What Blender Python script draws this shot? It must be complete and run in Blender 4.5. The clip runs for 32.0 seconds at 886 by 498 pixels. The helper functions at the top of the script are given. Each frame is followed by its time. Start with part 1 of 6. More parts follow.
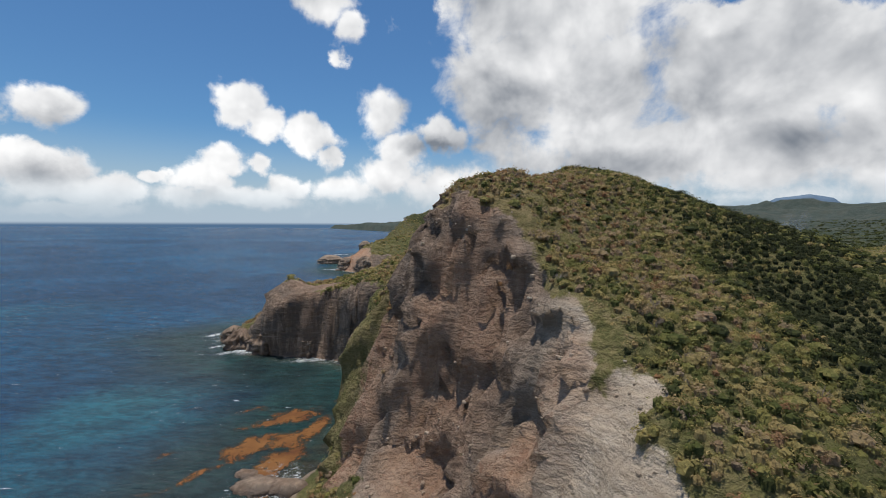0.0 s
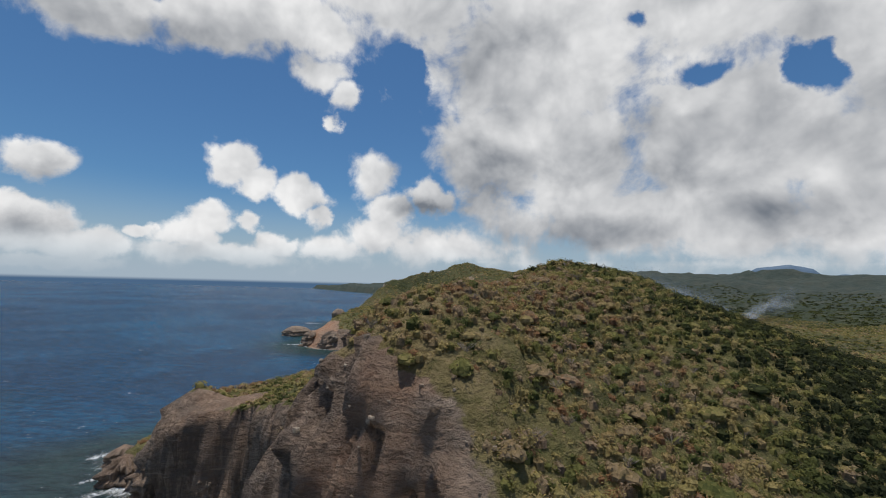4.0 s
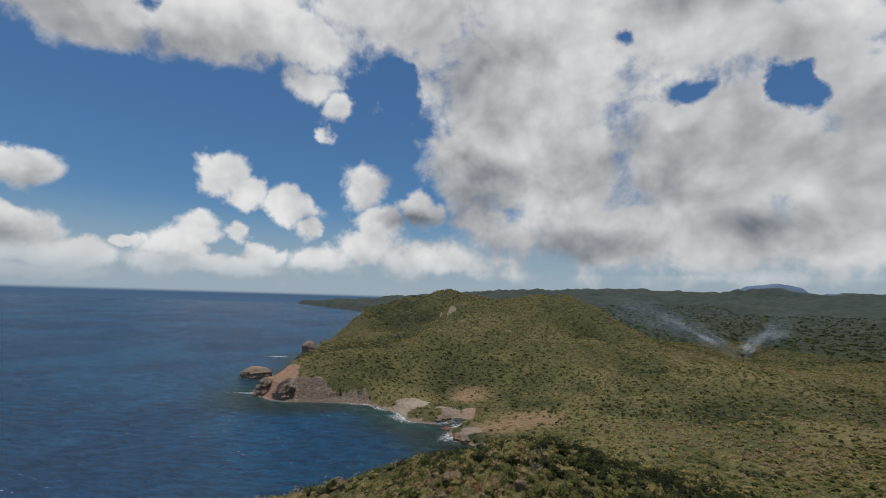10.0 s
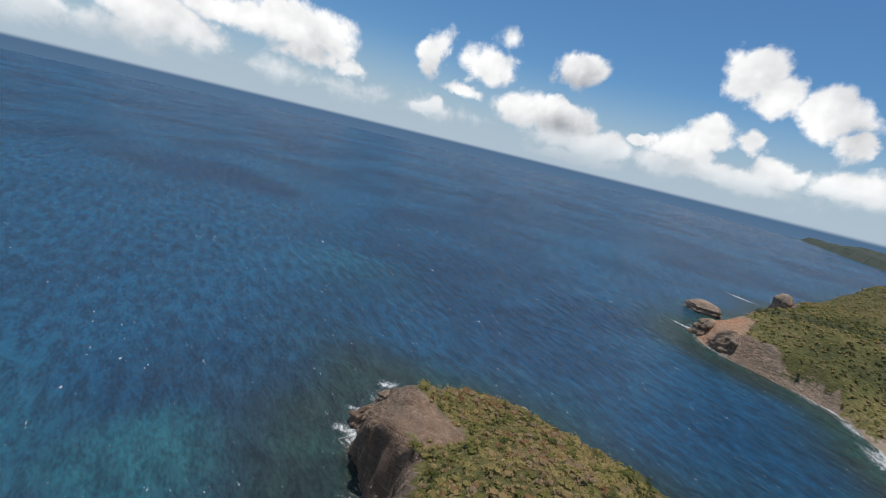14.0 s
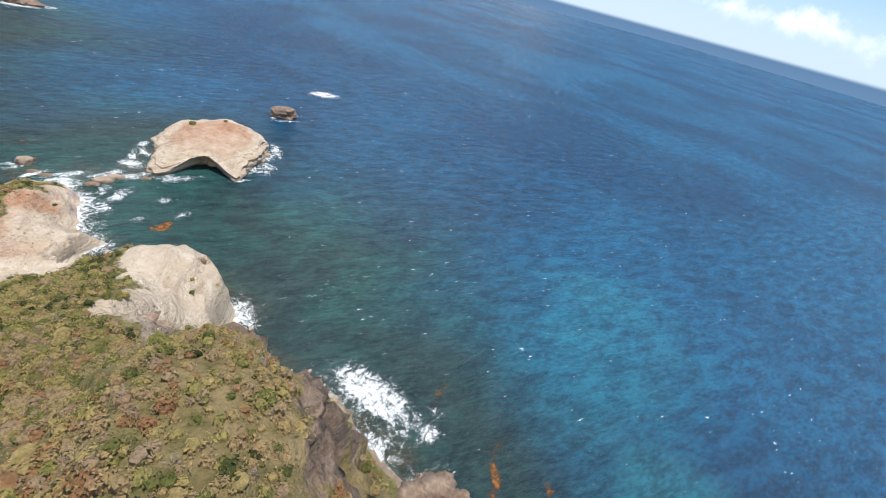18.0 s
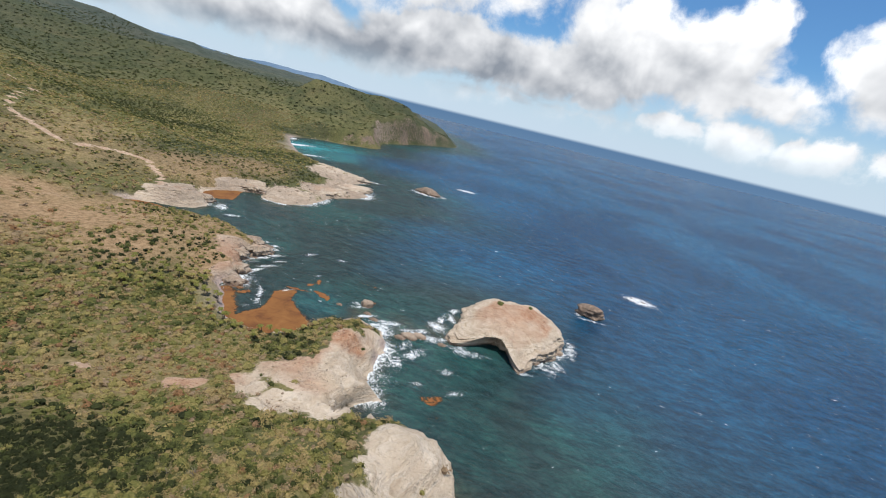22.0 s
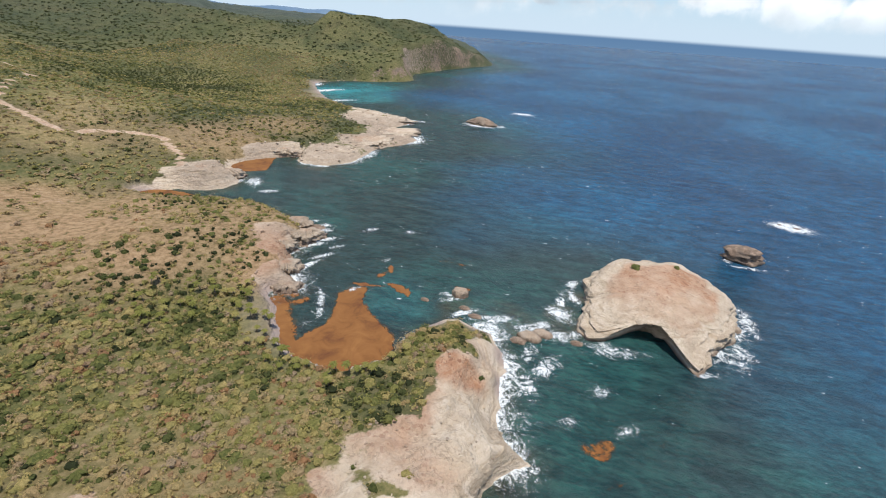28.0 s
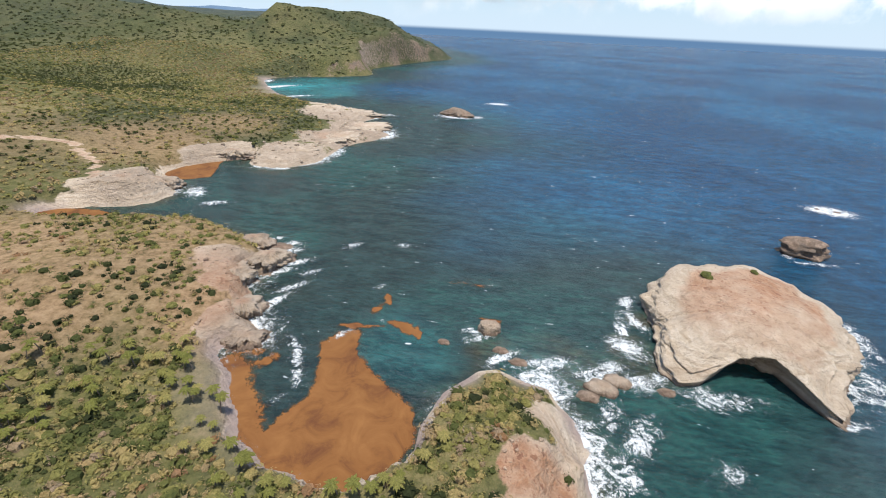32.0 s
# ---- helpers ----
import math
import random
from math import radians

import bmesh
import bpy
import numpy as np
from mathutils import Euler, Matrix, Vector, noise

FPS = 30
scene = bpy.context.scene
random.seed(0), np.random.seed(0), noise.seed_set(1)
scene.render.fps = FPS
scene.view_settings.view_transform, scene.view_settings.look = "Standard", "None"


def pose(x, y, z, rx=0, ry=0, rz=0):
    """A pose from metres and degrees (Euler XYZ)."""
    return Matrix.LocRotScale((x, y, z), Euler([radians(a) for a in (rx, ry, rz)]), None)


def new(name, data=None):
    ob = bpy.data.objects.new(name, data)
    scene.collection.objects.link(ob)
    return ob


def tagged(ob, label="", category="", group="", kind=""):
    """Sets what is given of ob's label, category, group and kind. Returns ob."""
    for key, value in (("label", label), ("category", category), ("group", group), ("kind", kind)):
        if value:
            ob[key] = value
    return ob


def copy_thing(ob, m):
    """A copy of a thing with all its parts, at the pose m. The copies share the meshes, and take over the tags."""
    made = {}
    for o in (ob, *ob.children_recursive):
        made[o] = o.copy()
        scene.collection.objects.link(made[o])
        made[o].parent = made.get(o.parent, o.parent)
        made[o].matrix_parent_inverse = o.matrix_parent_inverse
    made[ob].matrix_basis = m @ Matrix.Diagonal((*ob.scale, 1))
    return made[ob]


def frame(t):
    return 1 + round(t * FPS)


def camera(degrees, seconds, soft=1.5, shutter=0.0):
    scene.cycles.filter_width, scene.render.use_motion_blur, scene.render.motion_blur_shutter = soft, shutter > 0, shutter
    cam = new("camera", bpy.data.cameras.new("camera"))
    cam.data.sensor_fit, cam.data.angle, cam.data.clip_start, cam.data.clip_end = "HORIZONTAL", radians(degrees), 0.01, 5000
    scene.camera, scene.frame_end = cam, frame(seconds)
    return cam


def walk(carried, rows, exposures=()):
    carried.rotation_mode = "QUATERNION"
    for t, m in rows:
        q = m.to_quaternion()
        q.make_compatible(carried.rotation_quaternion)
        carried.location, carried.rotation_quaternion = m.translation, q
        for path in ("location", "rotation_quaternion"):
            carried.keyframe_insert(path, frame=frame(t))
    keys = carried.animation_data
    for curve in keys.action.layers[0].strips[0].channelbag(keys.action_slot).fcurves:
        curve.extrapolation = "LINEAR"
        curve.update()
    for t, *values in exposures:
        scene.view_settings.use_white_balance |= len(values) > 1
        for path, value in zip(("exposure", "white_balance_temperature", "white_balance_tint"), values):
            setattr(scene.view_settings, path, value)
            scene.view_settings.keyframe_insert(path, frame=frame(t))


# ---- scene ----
# exposure of the clip's camera, and the light's strengths
EXPOSURES = [(0.0, -0.34), (4.0, -0.6), (7.0, -0.78), (12.0, -0.78), (13.5, -0.5), (15.5, -0.06), (18.0, 0.4), (19.3, 0.36), (21.0, 0.1), (26.0, 0.08), (29.0, 0.3), (32.0, 0.34)]
SKY_STRENGTH = 0.10
SUN_POWER = 4.2
CLOUD_WHITE = 13.2
HAZE = 7.8
SKY_TINT = (0.60, 0.95, 1.22)
FAR_SEA = (1.05, 2.0, 3.5)
# clouds by the part of the sky they stand in: azimuth left of +y, elevation, half width, half height (degrees), thickness
HEAPS = [
    (41.2, 11.0, 4.0, 2.1, 1.0), (42.6, 11.2, 1.6, 1.8, 1.0), (24.2, 13.8, 3.0, 2.8, 1.0), (21.3, 11.5, 2.9, 1.9, 1.0), (16.0, 10.6, 3.2, 2.3, 1.0), (14.8, 8.0, 1.4, 2.1, 0.8),
    (10.9, 22.2, 1.9, 2.0, 0.8), (12.4, 19.0, 1.0, 1.4, 0.6), (7.6, 13.4, 3.2, 2.4, 0.55), (14.8, 24.6, 4.5, 2.3, 0.8), (51.9, 9.4, 3.9, 2.8, 1.0), (58.0, 9.3, 1.5, 3.0, 0.8),
    (50.5, 12.3, 2.0, 1.4, 0.4),
]
LOW_BANK = [
    (41.5, 4.7, 4.7, 2.5, 1.0), (42.9, 6.0, 2.4, 1.6, 1.0), (36.8, 3.4, 3.8, 2.1, 1.0), (32.6, 4.9, 1.5, 1.1, 1.0), (25.9, 6.8, 3.1, 2.1, 1.0), (28.4, 4.5, 3.8, 1.9, 1.0),
    (21.8, 6.8, 1.8, 1.5, 1.0), (19.0, 4.2, 3.0, 1.8, 1.0), (24.4, 2.5, 9.4, 1.7, 0.8), (13.4, 3.9, 5.5, 2.0, 0.8), (7.3, 6.0, 4.3, 2.6, 1.0), (0.5, 10.9, 3.0, 2.3, 1.0),
    (5.1, 8.7, 3.6, 2.2, 1.0), (39.3, 1.2, 6.8, 1.1, 0.7),
]
GREAT_CLOUD = [
    (-19.0, 15.5, 9.0, 9.0, 1.0), (-47.0, 20.0, 5.0, 5.0, 0.8),
    (42.0, 26.5, 16.6, 4.0, 1.0), (28.4, 29.0, 14.4, 4.6, 1.0), (17.7, 29.4, 10.4, 4.3, 1.0), (3.1, 34.6, 16.5, 6.1, 1.0), (-12.3, 27.1, 15.9, 14.0, 1.0), (-9.1, 17.6, 9.3, 8.9, 1.0),
    (-32.4, 31.0, 13.3, 7.7, 1.0), (-34.9, 16.7, 14.3, 12.1, 1.0), (-28.0, 8.2, 22.8, 5.8, 1.0), (-46.3, 11.6, 7.2, 10.2, 1.0), (0.4, 4.7, 10.8, 2.9, 0.8), (-44.0, 27.6, 6.5, 5.2, 1.0),
]
GAPS = [
    (-41.9, 22.7, 2.7, 3.2, 1.0), (-31.4, 23.2, 3.3, 2.0, 0.7), (-25.6, 36.5, 3.3, 1.6, 0.9), (-26.2, 29.7, 2.3, 1.4, 0.6), (32.8, 29.8, 2.7, 1.6, 0.7), (3.7, 25.8, 2.6, 3.0, 0.8),
]
GREY_BASES = [
    (-5.7, 11.7, 7.9, 5.7, 1.0), (-17.3, 5.9, 11.8, 2.8, 1.0), (-26.3, 17.4, 9.2, 5.7, 0.5), (-42.1, 17.5, 7.8, 6.4, 0.4), (33.6, 25.0, 15.1, 2.2, 0.6), (-4.6, 27.6, 9.8, 6.9, 0.5),
    (-40.4, 8.2, 7.9, 2.3, 0.7), (41.6, 4.9, 2.5, 0.9, 0.7), (1.5, 9.4, 3.7, 1.6, 1.0), (5.5, 13.0, 2.9, 1.9, 0.6), (40.8, 10.1, 3.1, 1.1, 0.4), (-32.5, 34.2, 10.8, 2.5, 0.4),
]
SOUTH_CLOUDS = [
    (185.1, 7.5, 11.0, 3.3, 1.0), (172.3, 9.7, 10.0, 5.7, 1.0), (161.8, 10.5, 7.5, 5.3, 1.0), (159.3, 14.1, 3.3, 3.4, 1.0), (147.6, 11.6, 5.5, 6.1, 1.0), (141.2, 7.7, 3.5, 3.4, 1.0),
    (137.9, 13.3, 3.0, 3.1, 1.0), (146.0, 22.4, 6.6, 3.3, 1.0), (158.9, 3.5, 4.3, 2.2, 1.0), (151.4, 3.7, 4.9, 2.3, 1.0), (165.6, 3.5, 3.2, 1.4, 0.8), (146.2, 3.7, 2.1, 1.6, 0.8),
    (183.0, 3.2, 4.0, 1.2, 0.6), (175.2, 4.2, 4.0, 1.4, 0.6), (139.8, 1.8, 3.2, 1.3, 0.6),
]
SOUTH_DECK = [
    (205.0, 17.0, 34.0, 9.5, 1.0),
    (226.1, 4.7, 18.7, 3.0, 1.0), (209.4, 5.5, 16.9, 3.9, 1.0), (193.1, 6.6, 16.4, 4.1, 1.0), (178.2, 7.5, 11.1, 3.6, 1.0), (173.6, 11.9, 8.2, 3.7, 1.0), (224.6, 4.7, 18.7, 2.5, 1.0),
    (158.2, 3.7, 2.5, 1.3, 1.0), (165.3, 3.6, 1.2, 1.0, 0.8), (153.9, 4.7, 1.5, 1.4, 1.0), (174.7, 3.8, 2.3, 1.0, 0.6), (182.9, 3.0, 2.3, 0.9, 0.6), (201.6, 4.9, 19.4, 2.9, 0.9),
    (182.3, 6.6, 16.8, 3.4, 0.9), (159.0, 8.6, 7.5, 2.8, 0.9),
]
SOUTH_GREY = [
    (206.8, 4.9, 12.0, 2.4, 0.3), (185.4, 5.6, 14.0, 2.6, 0.3), (223.7, 3.9, 10.0, 2.0, 0.3),
]
WEST_HEAPS = [
    (86.3, 4.5, 6.3, 2.5, 1.0), (74.1, 7.6, 6.2, 2.9, 1.0), (79.3, 7.8, 7.0, 2.1, 1.0), (73.1, 4.9, 3.8, 1.4, 0.7), (68.0, 5.0, 2.6, 1.2, 0.7), (96.5, 2.6, 2.4, 1.4, 0.8),
    (58.0, 3.2, 1.8, 1.2, 0.8), (54.3, 5.8, 2.7, 1.0, 0.7), (47.2, 5.4, 4.7, 2.3, 1.0), (41.5, 5.0, 4.5, 2.2, 1.0),
]
# Camera and its flight along the coast
cam = camera(89.55, 32.0, 1.0)
PATH = [
    (0.0, pose(-0.00, -0.00, 74.96, 86.55, -0.34, 0.02)),
    (0.5, pose(1.58, 7.11, 76.56, 87.89, -0.25, -0.12)),
    (1.0, pose(3.23, 13.90, 78.20, 88.73, -0.04, -0.56)),
    (1.5, pose(4.91, 20.72, 80.09, 89.45, 0.01, -1.15)),
    (2.0, pose(6.54, 27.38, 81.92, 90.23, 0.07, -1.42)),
    (2.5, pose(8.27, 33.82, 83.87, 91.14, 0.04, -1.47)),
    (3.0, pose(10.11, 40.08, 86.02, 92.29, -0.41, -1.40)),
    (3.5, pose(12.13, 46.41, 88.58, 93.46, -1.06, -1.49)),
    (5.5, pose(16.66, 69.28, 99.40, 97.48, -2.83, -2.28)),
    (6.0, pose(18.91, 74.20, 101.93, 99.16, -4.26, -1.75)),
    (6.5, pose(21.27, 79.01, 104.51, 100.34, -4.96, -1.89)),
    (7.0, pose(23.54, 83.79, 107.20, 101.08, -4.82, -2.39)),
    (7.5, pose(25.57, 88.43, 110.16, 101.64, -4.48, -2.66)),
    (8.0, pose(27.45, 92.93, 113.48, 102.05, -4.12, -2.61)),
    (8.5, pose(29.27, 97.42, 117.17, 102.38, -3.98, -2.45)),
    (9.0, pose(31.12, 102.00, 120.93, 102.56, -3.96, -2.35)),
    (9.5, pose(33.07, 106.65, 124.37, 102.03, -3.83, -2.39)),
    (10.0, pose(35.04, 111.40, 127.52, 95.99, -1.84, -2.99)),
    (10.5, pose(36.88, 116.28, 130.48, 90.75, -0.78, -3.19)),
    (11.0, pose(38.59, 121.37, 133.28, 89.16, -1.89, -3.17)),
    (11.5, pose(40.08, 126.71, 135.91, 89.30, -5.50, 1.49)),
    (12.0, pose(41.33, 132.38, 138.31, 88.55, -7.34, 10.57)),
    (12.5, pose(42.34, 138.31, 140.30, 86.50, -8.95, 20.68)),
    (13.0, pose(42.84, 144.44, 141.96, 83.51, -10.72, 32.00)),
    (13.5, pose(42.44, 150.71, 143.29, 79.52, -11.95, 43.93)),
    (14.0, pose(40.82, 156.99, 143.78, 75.76, -13.21, 55.53)),
    (14.5, pose(37.98, 163.51, 143.93, 71.70, -14.40, 67.65)),
    (15.0, pose(34.54, 170.29, 143.98, 67.50, -14.87, 79.10)),
    (15.5, pose(30.91, 176.54, 143.94, 63.54, -13.83, 91.04)),
    (17.5, pose(17.87, 182.52, 143.73, 56.57, -10.90, 141.35)),
    (18.0, pose(14.56, 179.73, 141.95, 57.69, -12.77, 150.88)),
    (18.5, pose(11.55, 176.04, 140.29, 59.12, -16.11, 159.37)),
    (19.0, pose(8.82, 171.73, 139.16, 60.78, -20.30, 167.37)),
    (19.5, pose(6.39, 166.79, 138.74, 63.37, -24.33, 174.21)),
    (20.0, pose(5.04, 161.32, 138.30, 67.97, -27.12, 178.41)),
    (20.5, pose(4.60, 155.25, 137.48, 71.63, -26.17, 179.66)),
    (21.0, pose(5.14, 148.71, 136.48, 72.21, -21.60, -176.53)),
    (21.5, pose(6.07, 142.15, 135.61, 72.36, -16.80, -172.73)),
    (22.0, pose(7.61, 135.81, 134.86, 72.30, -12.82, -169.02)),
    (22.5, pose(9.84, 129.76, 134.29, 72.05, -9.94, -165.76)),
    (23.0, pose(12.71, 123.64, 133.89, 72.02, -9.45, -163.58)),
    (23.5, pose(16.07, 117.49, 133.78, 72.13, -9.18, -161.86)),
    (24.0, pose(19.76, 111.25, 133.72, 72.17, -8.24, -160.74)),
    (24.5, pose(23.69, 104.81, 133.39, 72.07, -7.31, -160.17)),
    (25.0, pose(27.67, 98.26, 132.42, 71.83, -6.81, -160.21)),
    (25.5, pose(31.73, 91.76, 131.01, 70.89, -6.26, -161.75)),
    (26.0, pose(35.88, 85.36, 129.36, 69.72, -5.51, -164.39)),
    (26.5, pose(40.13, 79.04, 127.69, 68.00, -4.85, -165.24)),
    (28.5, pose(56.92, 53.54, 118.65, 62.47, -3.72, -167.31)),
    (29.0, pose(60.72, 46.83, 115.57, 62.41, -4.19, -167.98)),
    (29.5, pose(64.63, 40.23, 112.77, 62.68, -4.52, -169.31)),
    (30.0, pose(68.75, 33.82, 110.13, 62.93, -4.02, -171.21)),
    (30.5, pose(72.76, 27.32, 107.57, 63.18, -3.24, -173.35)),
    (31.0, pose(76.71, 20.71, 105.06, 63.21, -2.65, -174.25)),
    (31.5, pose(80.59, 14.04, 102.54, 63.25, -2.18, -173.91)),
    (32.0, pose(84.42, 7.34, 100.00, 63.31, -2.47, -172.58)),
]

walk(cam, PATH, EXPOSURES)

# ---- sky, sun ----
SUN_DIR = Vector((-0.08, 0.16, 1.40)).normalized()
world = bpy.data.worlds.new("sky")
scene.world = world
world.use_nodes = True
wt = world.node_tree
wt.nodes.clear()


def wmath(op, a, b=None, c=None, clamp=False):
    n = wt.nodes.new("ShaderNodeMath")
    n.operation, n.use_clamp = op, clamp
    for i, v in enumerate((a, b, c)):
        if v is None:
            continue
        if isinstance(v, (int, float)):
            n.inputs[i].default_value = v
        else:
            wt.links.new(v, n.inputs[i])
    return n.outputs[0]


def wstep(v, lo, hi, a=0.0, b=1.0):
    n = wt.nodes.new("ShaderNodeMapRange")
    n.interpolation_type = "SMOOTHSTEP"
    wt.links.new(v, n.inputs[0])
    for i, x in enumerate((lo, hi, a, b)):
        n.inputs[i + 1].default_value = x
    return n.outputs[0]


def wmix(f, a, b):
    n = wt.nodes.new("ShaderNodeMix")
    n.data_type = "RGBA"
    for sock, v in ((n.inputs[0], f), (n.inputs[6], a), (n.inputs[7], b)):
        if isinstance(v, (int, float, tuple)):
            sock.default_value = v
        else:
            wt.links.new(v, sock)
    return n.outputs[2]


def wnoise(vec, scale, detail, rough, distortion=0.0):
    n = wt.nodes.new("ShaderNodeTexNoise")
    n.inputs["Scale"].default_value = scale
    n.inputs["Detail"].default_value = detail
    n.inputs["Roughness"].default_value = rough
    n.inputs["Distortion"].default_value = distortion
    wt.links.new(vec, n.inputs["Vector"])
    return n.outputs["Fac"]


def wvec(op, a, b=None):
    n = wt.nodes.new("ShaderNodeVectorMath")
    n.operation = op
    for i, v in enumerate((a, b)):
        if v is None:
            continue
        if isinstance(v, tuple):
            n.inputs[i].default_value = v
        else:
            wt.links.new(v, n.inputs[i])
    return n.outputs[0]


sky = wt.nodes.new("ShaderNodeTexSky")
sky.sky_type = "NISHITA"
sky.sun_disc = False
sky.sun_elevation = math.asin(SUN_DIR.z)
sky.sun_rotation = math.atan2(SUN_DIR.x, SUN_DIR.y)
sky.air_density, sky.dust_density, sky.ozone_density = 1.0, 0.6, 2.0
way = wt.nodes.new("ShaderNodeTexCoord").outputs["Generated"]
sep = wt.nodes.new("ShaderNodeSeparateXYZ")
wt.links.new(way, sep.inputs[0])
up = sep.outputs["Z"]

# clouds: heaped round heads with frayed edges, bright where the sun meets them and grey beneath
deg = 180 / math.pi
az = wmath("MULTIPLY", wmath("ARCTAN2", wmath("MULTIPLY", sep.outputs["X"], -1.0), sep.outputs["Y"]), deg)
turn = wmath("MODULO", wmath("ADD", az, 360.0), 360.0)
el = wmath("MULTIPLY", wmath("ARCSINE", up), deg)


def plane(a, e):
    n = wt.nodes.new("ShaderNodeCombineXYZ")
    wt.links.new(a, n.inputs[0])
    wt.links.new(e, n.inputs[1])
    return n.outputs[0]


def fluff(scale, detail, rough, width):
    """A small wandering of the sky's directions, in degrees."""
    n = wt.nodes.new("ShaderNodeTexNoise")
    for key, val in (("Scale", scale), ("Detail", detail), ("Roughness", rough)):
        n.inputs[key].default_value = val
    wt.links.new(way, n.inputs["Vector"])
    return wvec("MULTIPLY", wvec("SUBTRACT", n.outputs["Color"], (0.5, 0.5, 0.5)), (width, width * 0.7, 0.0))


def heap(p, rows, base=None):
    """The thickest of some round clouds at each direction."""
    out = base
    for a, e, ra, re, k in rows:
        n = wt.nodes.new("ShaderNodeVectorMath")
        n.operation = "MULTIPLY_ADD"
        wt.links.new(p, n.inputs[0])
        n.inputs[1].default_value, n.inputs[2].default_value = (1 / ra, 1 / re, 0), (-a / ra, -e / re, 0)
        size = wt.nodes.new("ShaderNodeVectorMath")
        size.operation = "LENGTH"
        wt.links.new(n.outputs[0], size.inputs[0])
        one = wmath("MULTIPLY_ADD", size.outputs["Value"], -k, k)
        out = one if out is None else wmath("SMOOTH_MAX", out, one, 0.12)
    return out


def cover(lift):
    """The clouds' thickness at each direction, looked up so many degrees higher."""
    here = wvec("ADD", wvec("ADD", plane(az, el), bend), (0, lift, 0))
    there = wvec("ADD", wvec("ADD", plane(turn, el), bend), (0, lift, 0))
    north = heap(here, GREAT_CLOUD + HEAPS + LOW_BANK + WEST_HEAPS)
    south = heap(there, SOUTH_CLOUDS + SOUTH_DECK)
    f = wmath("MAXIMUM", north, south)
    hole = heap(here, GAPS)
    return wmath("SUBTRACT", f, wmath("MULTIPLY", wmath("MAXIMUM", hole, 0.0), 1.3))


bend = wvec("ADD", fluff(7.0, 3.0, 0.5, 7.0), fluff(30.0, 5.0, 0.6, 2.6))
puffs = wt.nodes.new("ShaderNodeTexVoronoi")
puffs.feature, puffs.normalize = "SMOOTH_F1", True
for key, val in (("Scale", 13.0), ("Detail", 2.5), ("Roughness", 0.5), ("Lacunarity", 2.2), ("Smoothness", 0.4)):
    puffs.inputs[key].default_value = val
wt.links.new(wvec("ADD", way, wvec("MULTIPLY", bend, (0.006, 0.006, 0.006))), puffs.inputs["Vector"])
fray = wnoise(way, 9.0, 11.0, 0.62, 0.3)
form = wnoise(way, 8.0, 4.0, 0.5, 0.3)
form_lit = wnoise(wvec("ADD", way, (0.012, 0.007, 0.028)), 8.0, 4.0, 0.5, 0.3)
broken = wmath("MULTIPLY", wmath("SUBTRACT", wnoise(wvec("MULTIPLY", way, (1.0, 1.0, 2.0)), 2.2, 6.0, 0.55), 0.55), wstep(el, 30.0, 44.0, 0.0, 2.6))
broken = wmath("ADD", broken, wstep(el, 28.0, 44.0, -1.0, 0.0))
strip = wmath("MULTIPLY_ADD", wmath("ABSOLUTE", wmath("SUBTRACT", el, 2.8)), -0.16, 0.17)
body = wmath("MAXIMUM", wmath("MAXIMUM", cover(0.0), strip), broken)
ragged = wmath("MULTIPLY_ADD", wmath("SUBTRACT", fray, 0.5), 1.45, wmath("MULTIPLY", wmath("SUBTRACT", 0.28, puffs.outputs["Distance"]), 0.8))
dens = wmath("ADD", body, ragged)
cloud = wstep(dens, -0.09, 0.36)
above = wstep(cover(2.2), -0.10, 0.70)
relief = wmath("MULTIPLY", wmath("SUBTRACT", form_lit, form), 1.0)
lobes = wmath("MULTIPLY", wmath("SUBTRACT", puffs.outputs["Distance"], 0.27), 0.8)
base = wmath("MAXIMUM", heap(wvec("ADD", plane(az, el), bend), GREY_BASES), heap(wvec("ADD", plane(turn, el), bend), SOUTH_GREY))
base = wmath("MULTIPLY", wstep(base, -0.9, 0.9), 0.56)
base = wmath("ADD", base, wmath("MULTIPLY", wstep(turn, 110.0, 175.0, 0.0, 0.22), wstep(turn, 300.0, 260.0)))
soft = wstep(wnoise(wvec("MULTIPLY", way, (1.0, 1.0, 2.2)), 4.0, 5.0, 0.5, 0.2), 0.38, 0.66, 0.0, 0.12)
shade = wmath("ADD", wmath("ADD", wmath("MULTIPLY", above, 0.16), soft), wmath("ADD", wmath("ADD", relief, lobes), base), clamp=True)
white = wmix(shade, (CLOUD_WHITE, CLOUD_WHITE, CLOUD_WHITE * 1.0, 1), (CLOUD_WHITE * 0.20, CLOUD_WHITE * 0.225, CLOUD_WHITE * 0.265, 1))
haze = wstep(up, -0.01, 0.20, 0.95, 0.0)
tint = wt.nodes.new("ShaderNodeMix")
tint.data_type, tint.blend_type = "RGBA", "MULTIPLY"
tint.inputs[0].default_value = 1.0
wt.links.new(sky.outputs[0], tint.inputs[6])
tint.inputs[7].default_value = (*SKY_TINT, 1)
clear = wmix(haze, tint.outputs[2], (HAZE * 0.72, HAZE * 0.88, HAZE * 1.04, 1))
full = wmix(wmath("MULTIPLY", cloud, wstep(up, 0.0, 0.09, 0.10, 1.0)), clear, white)
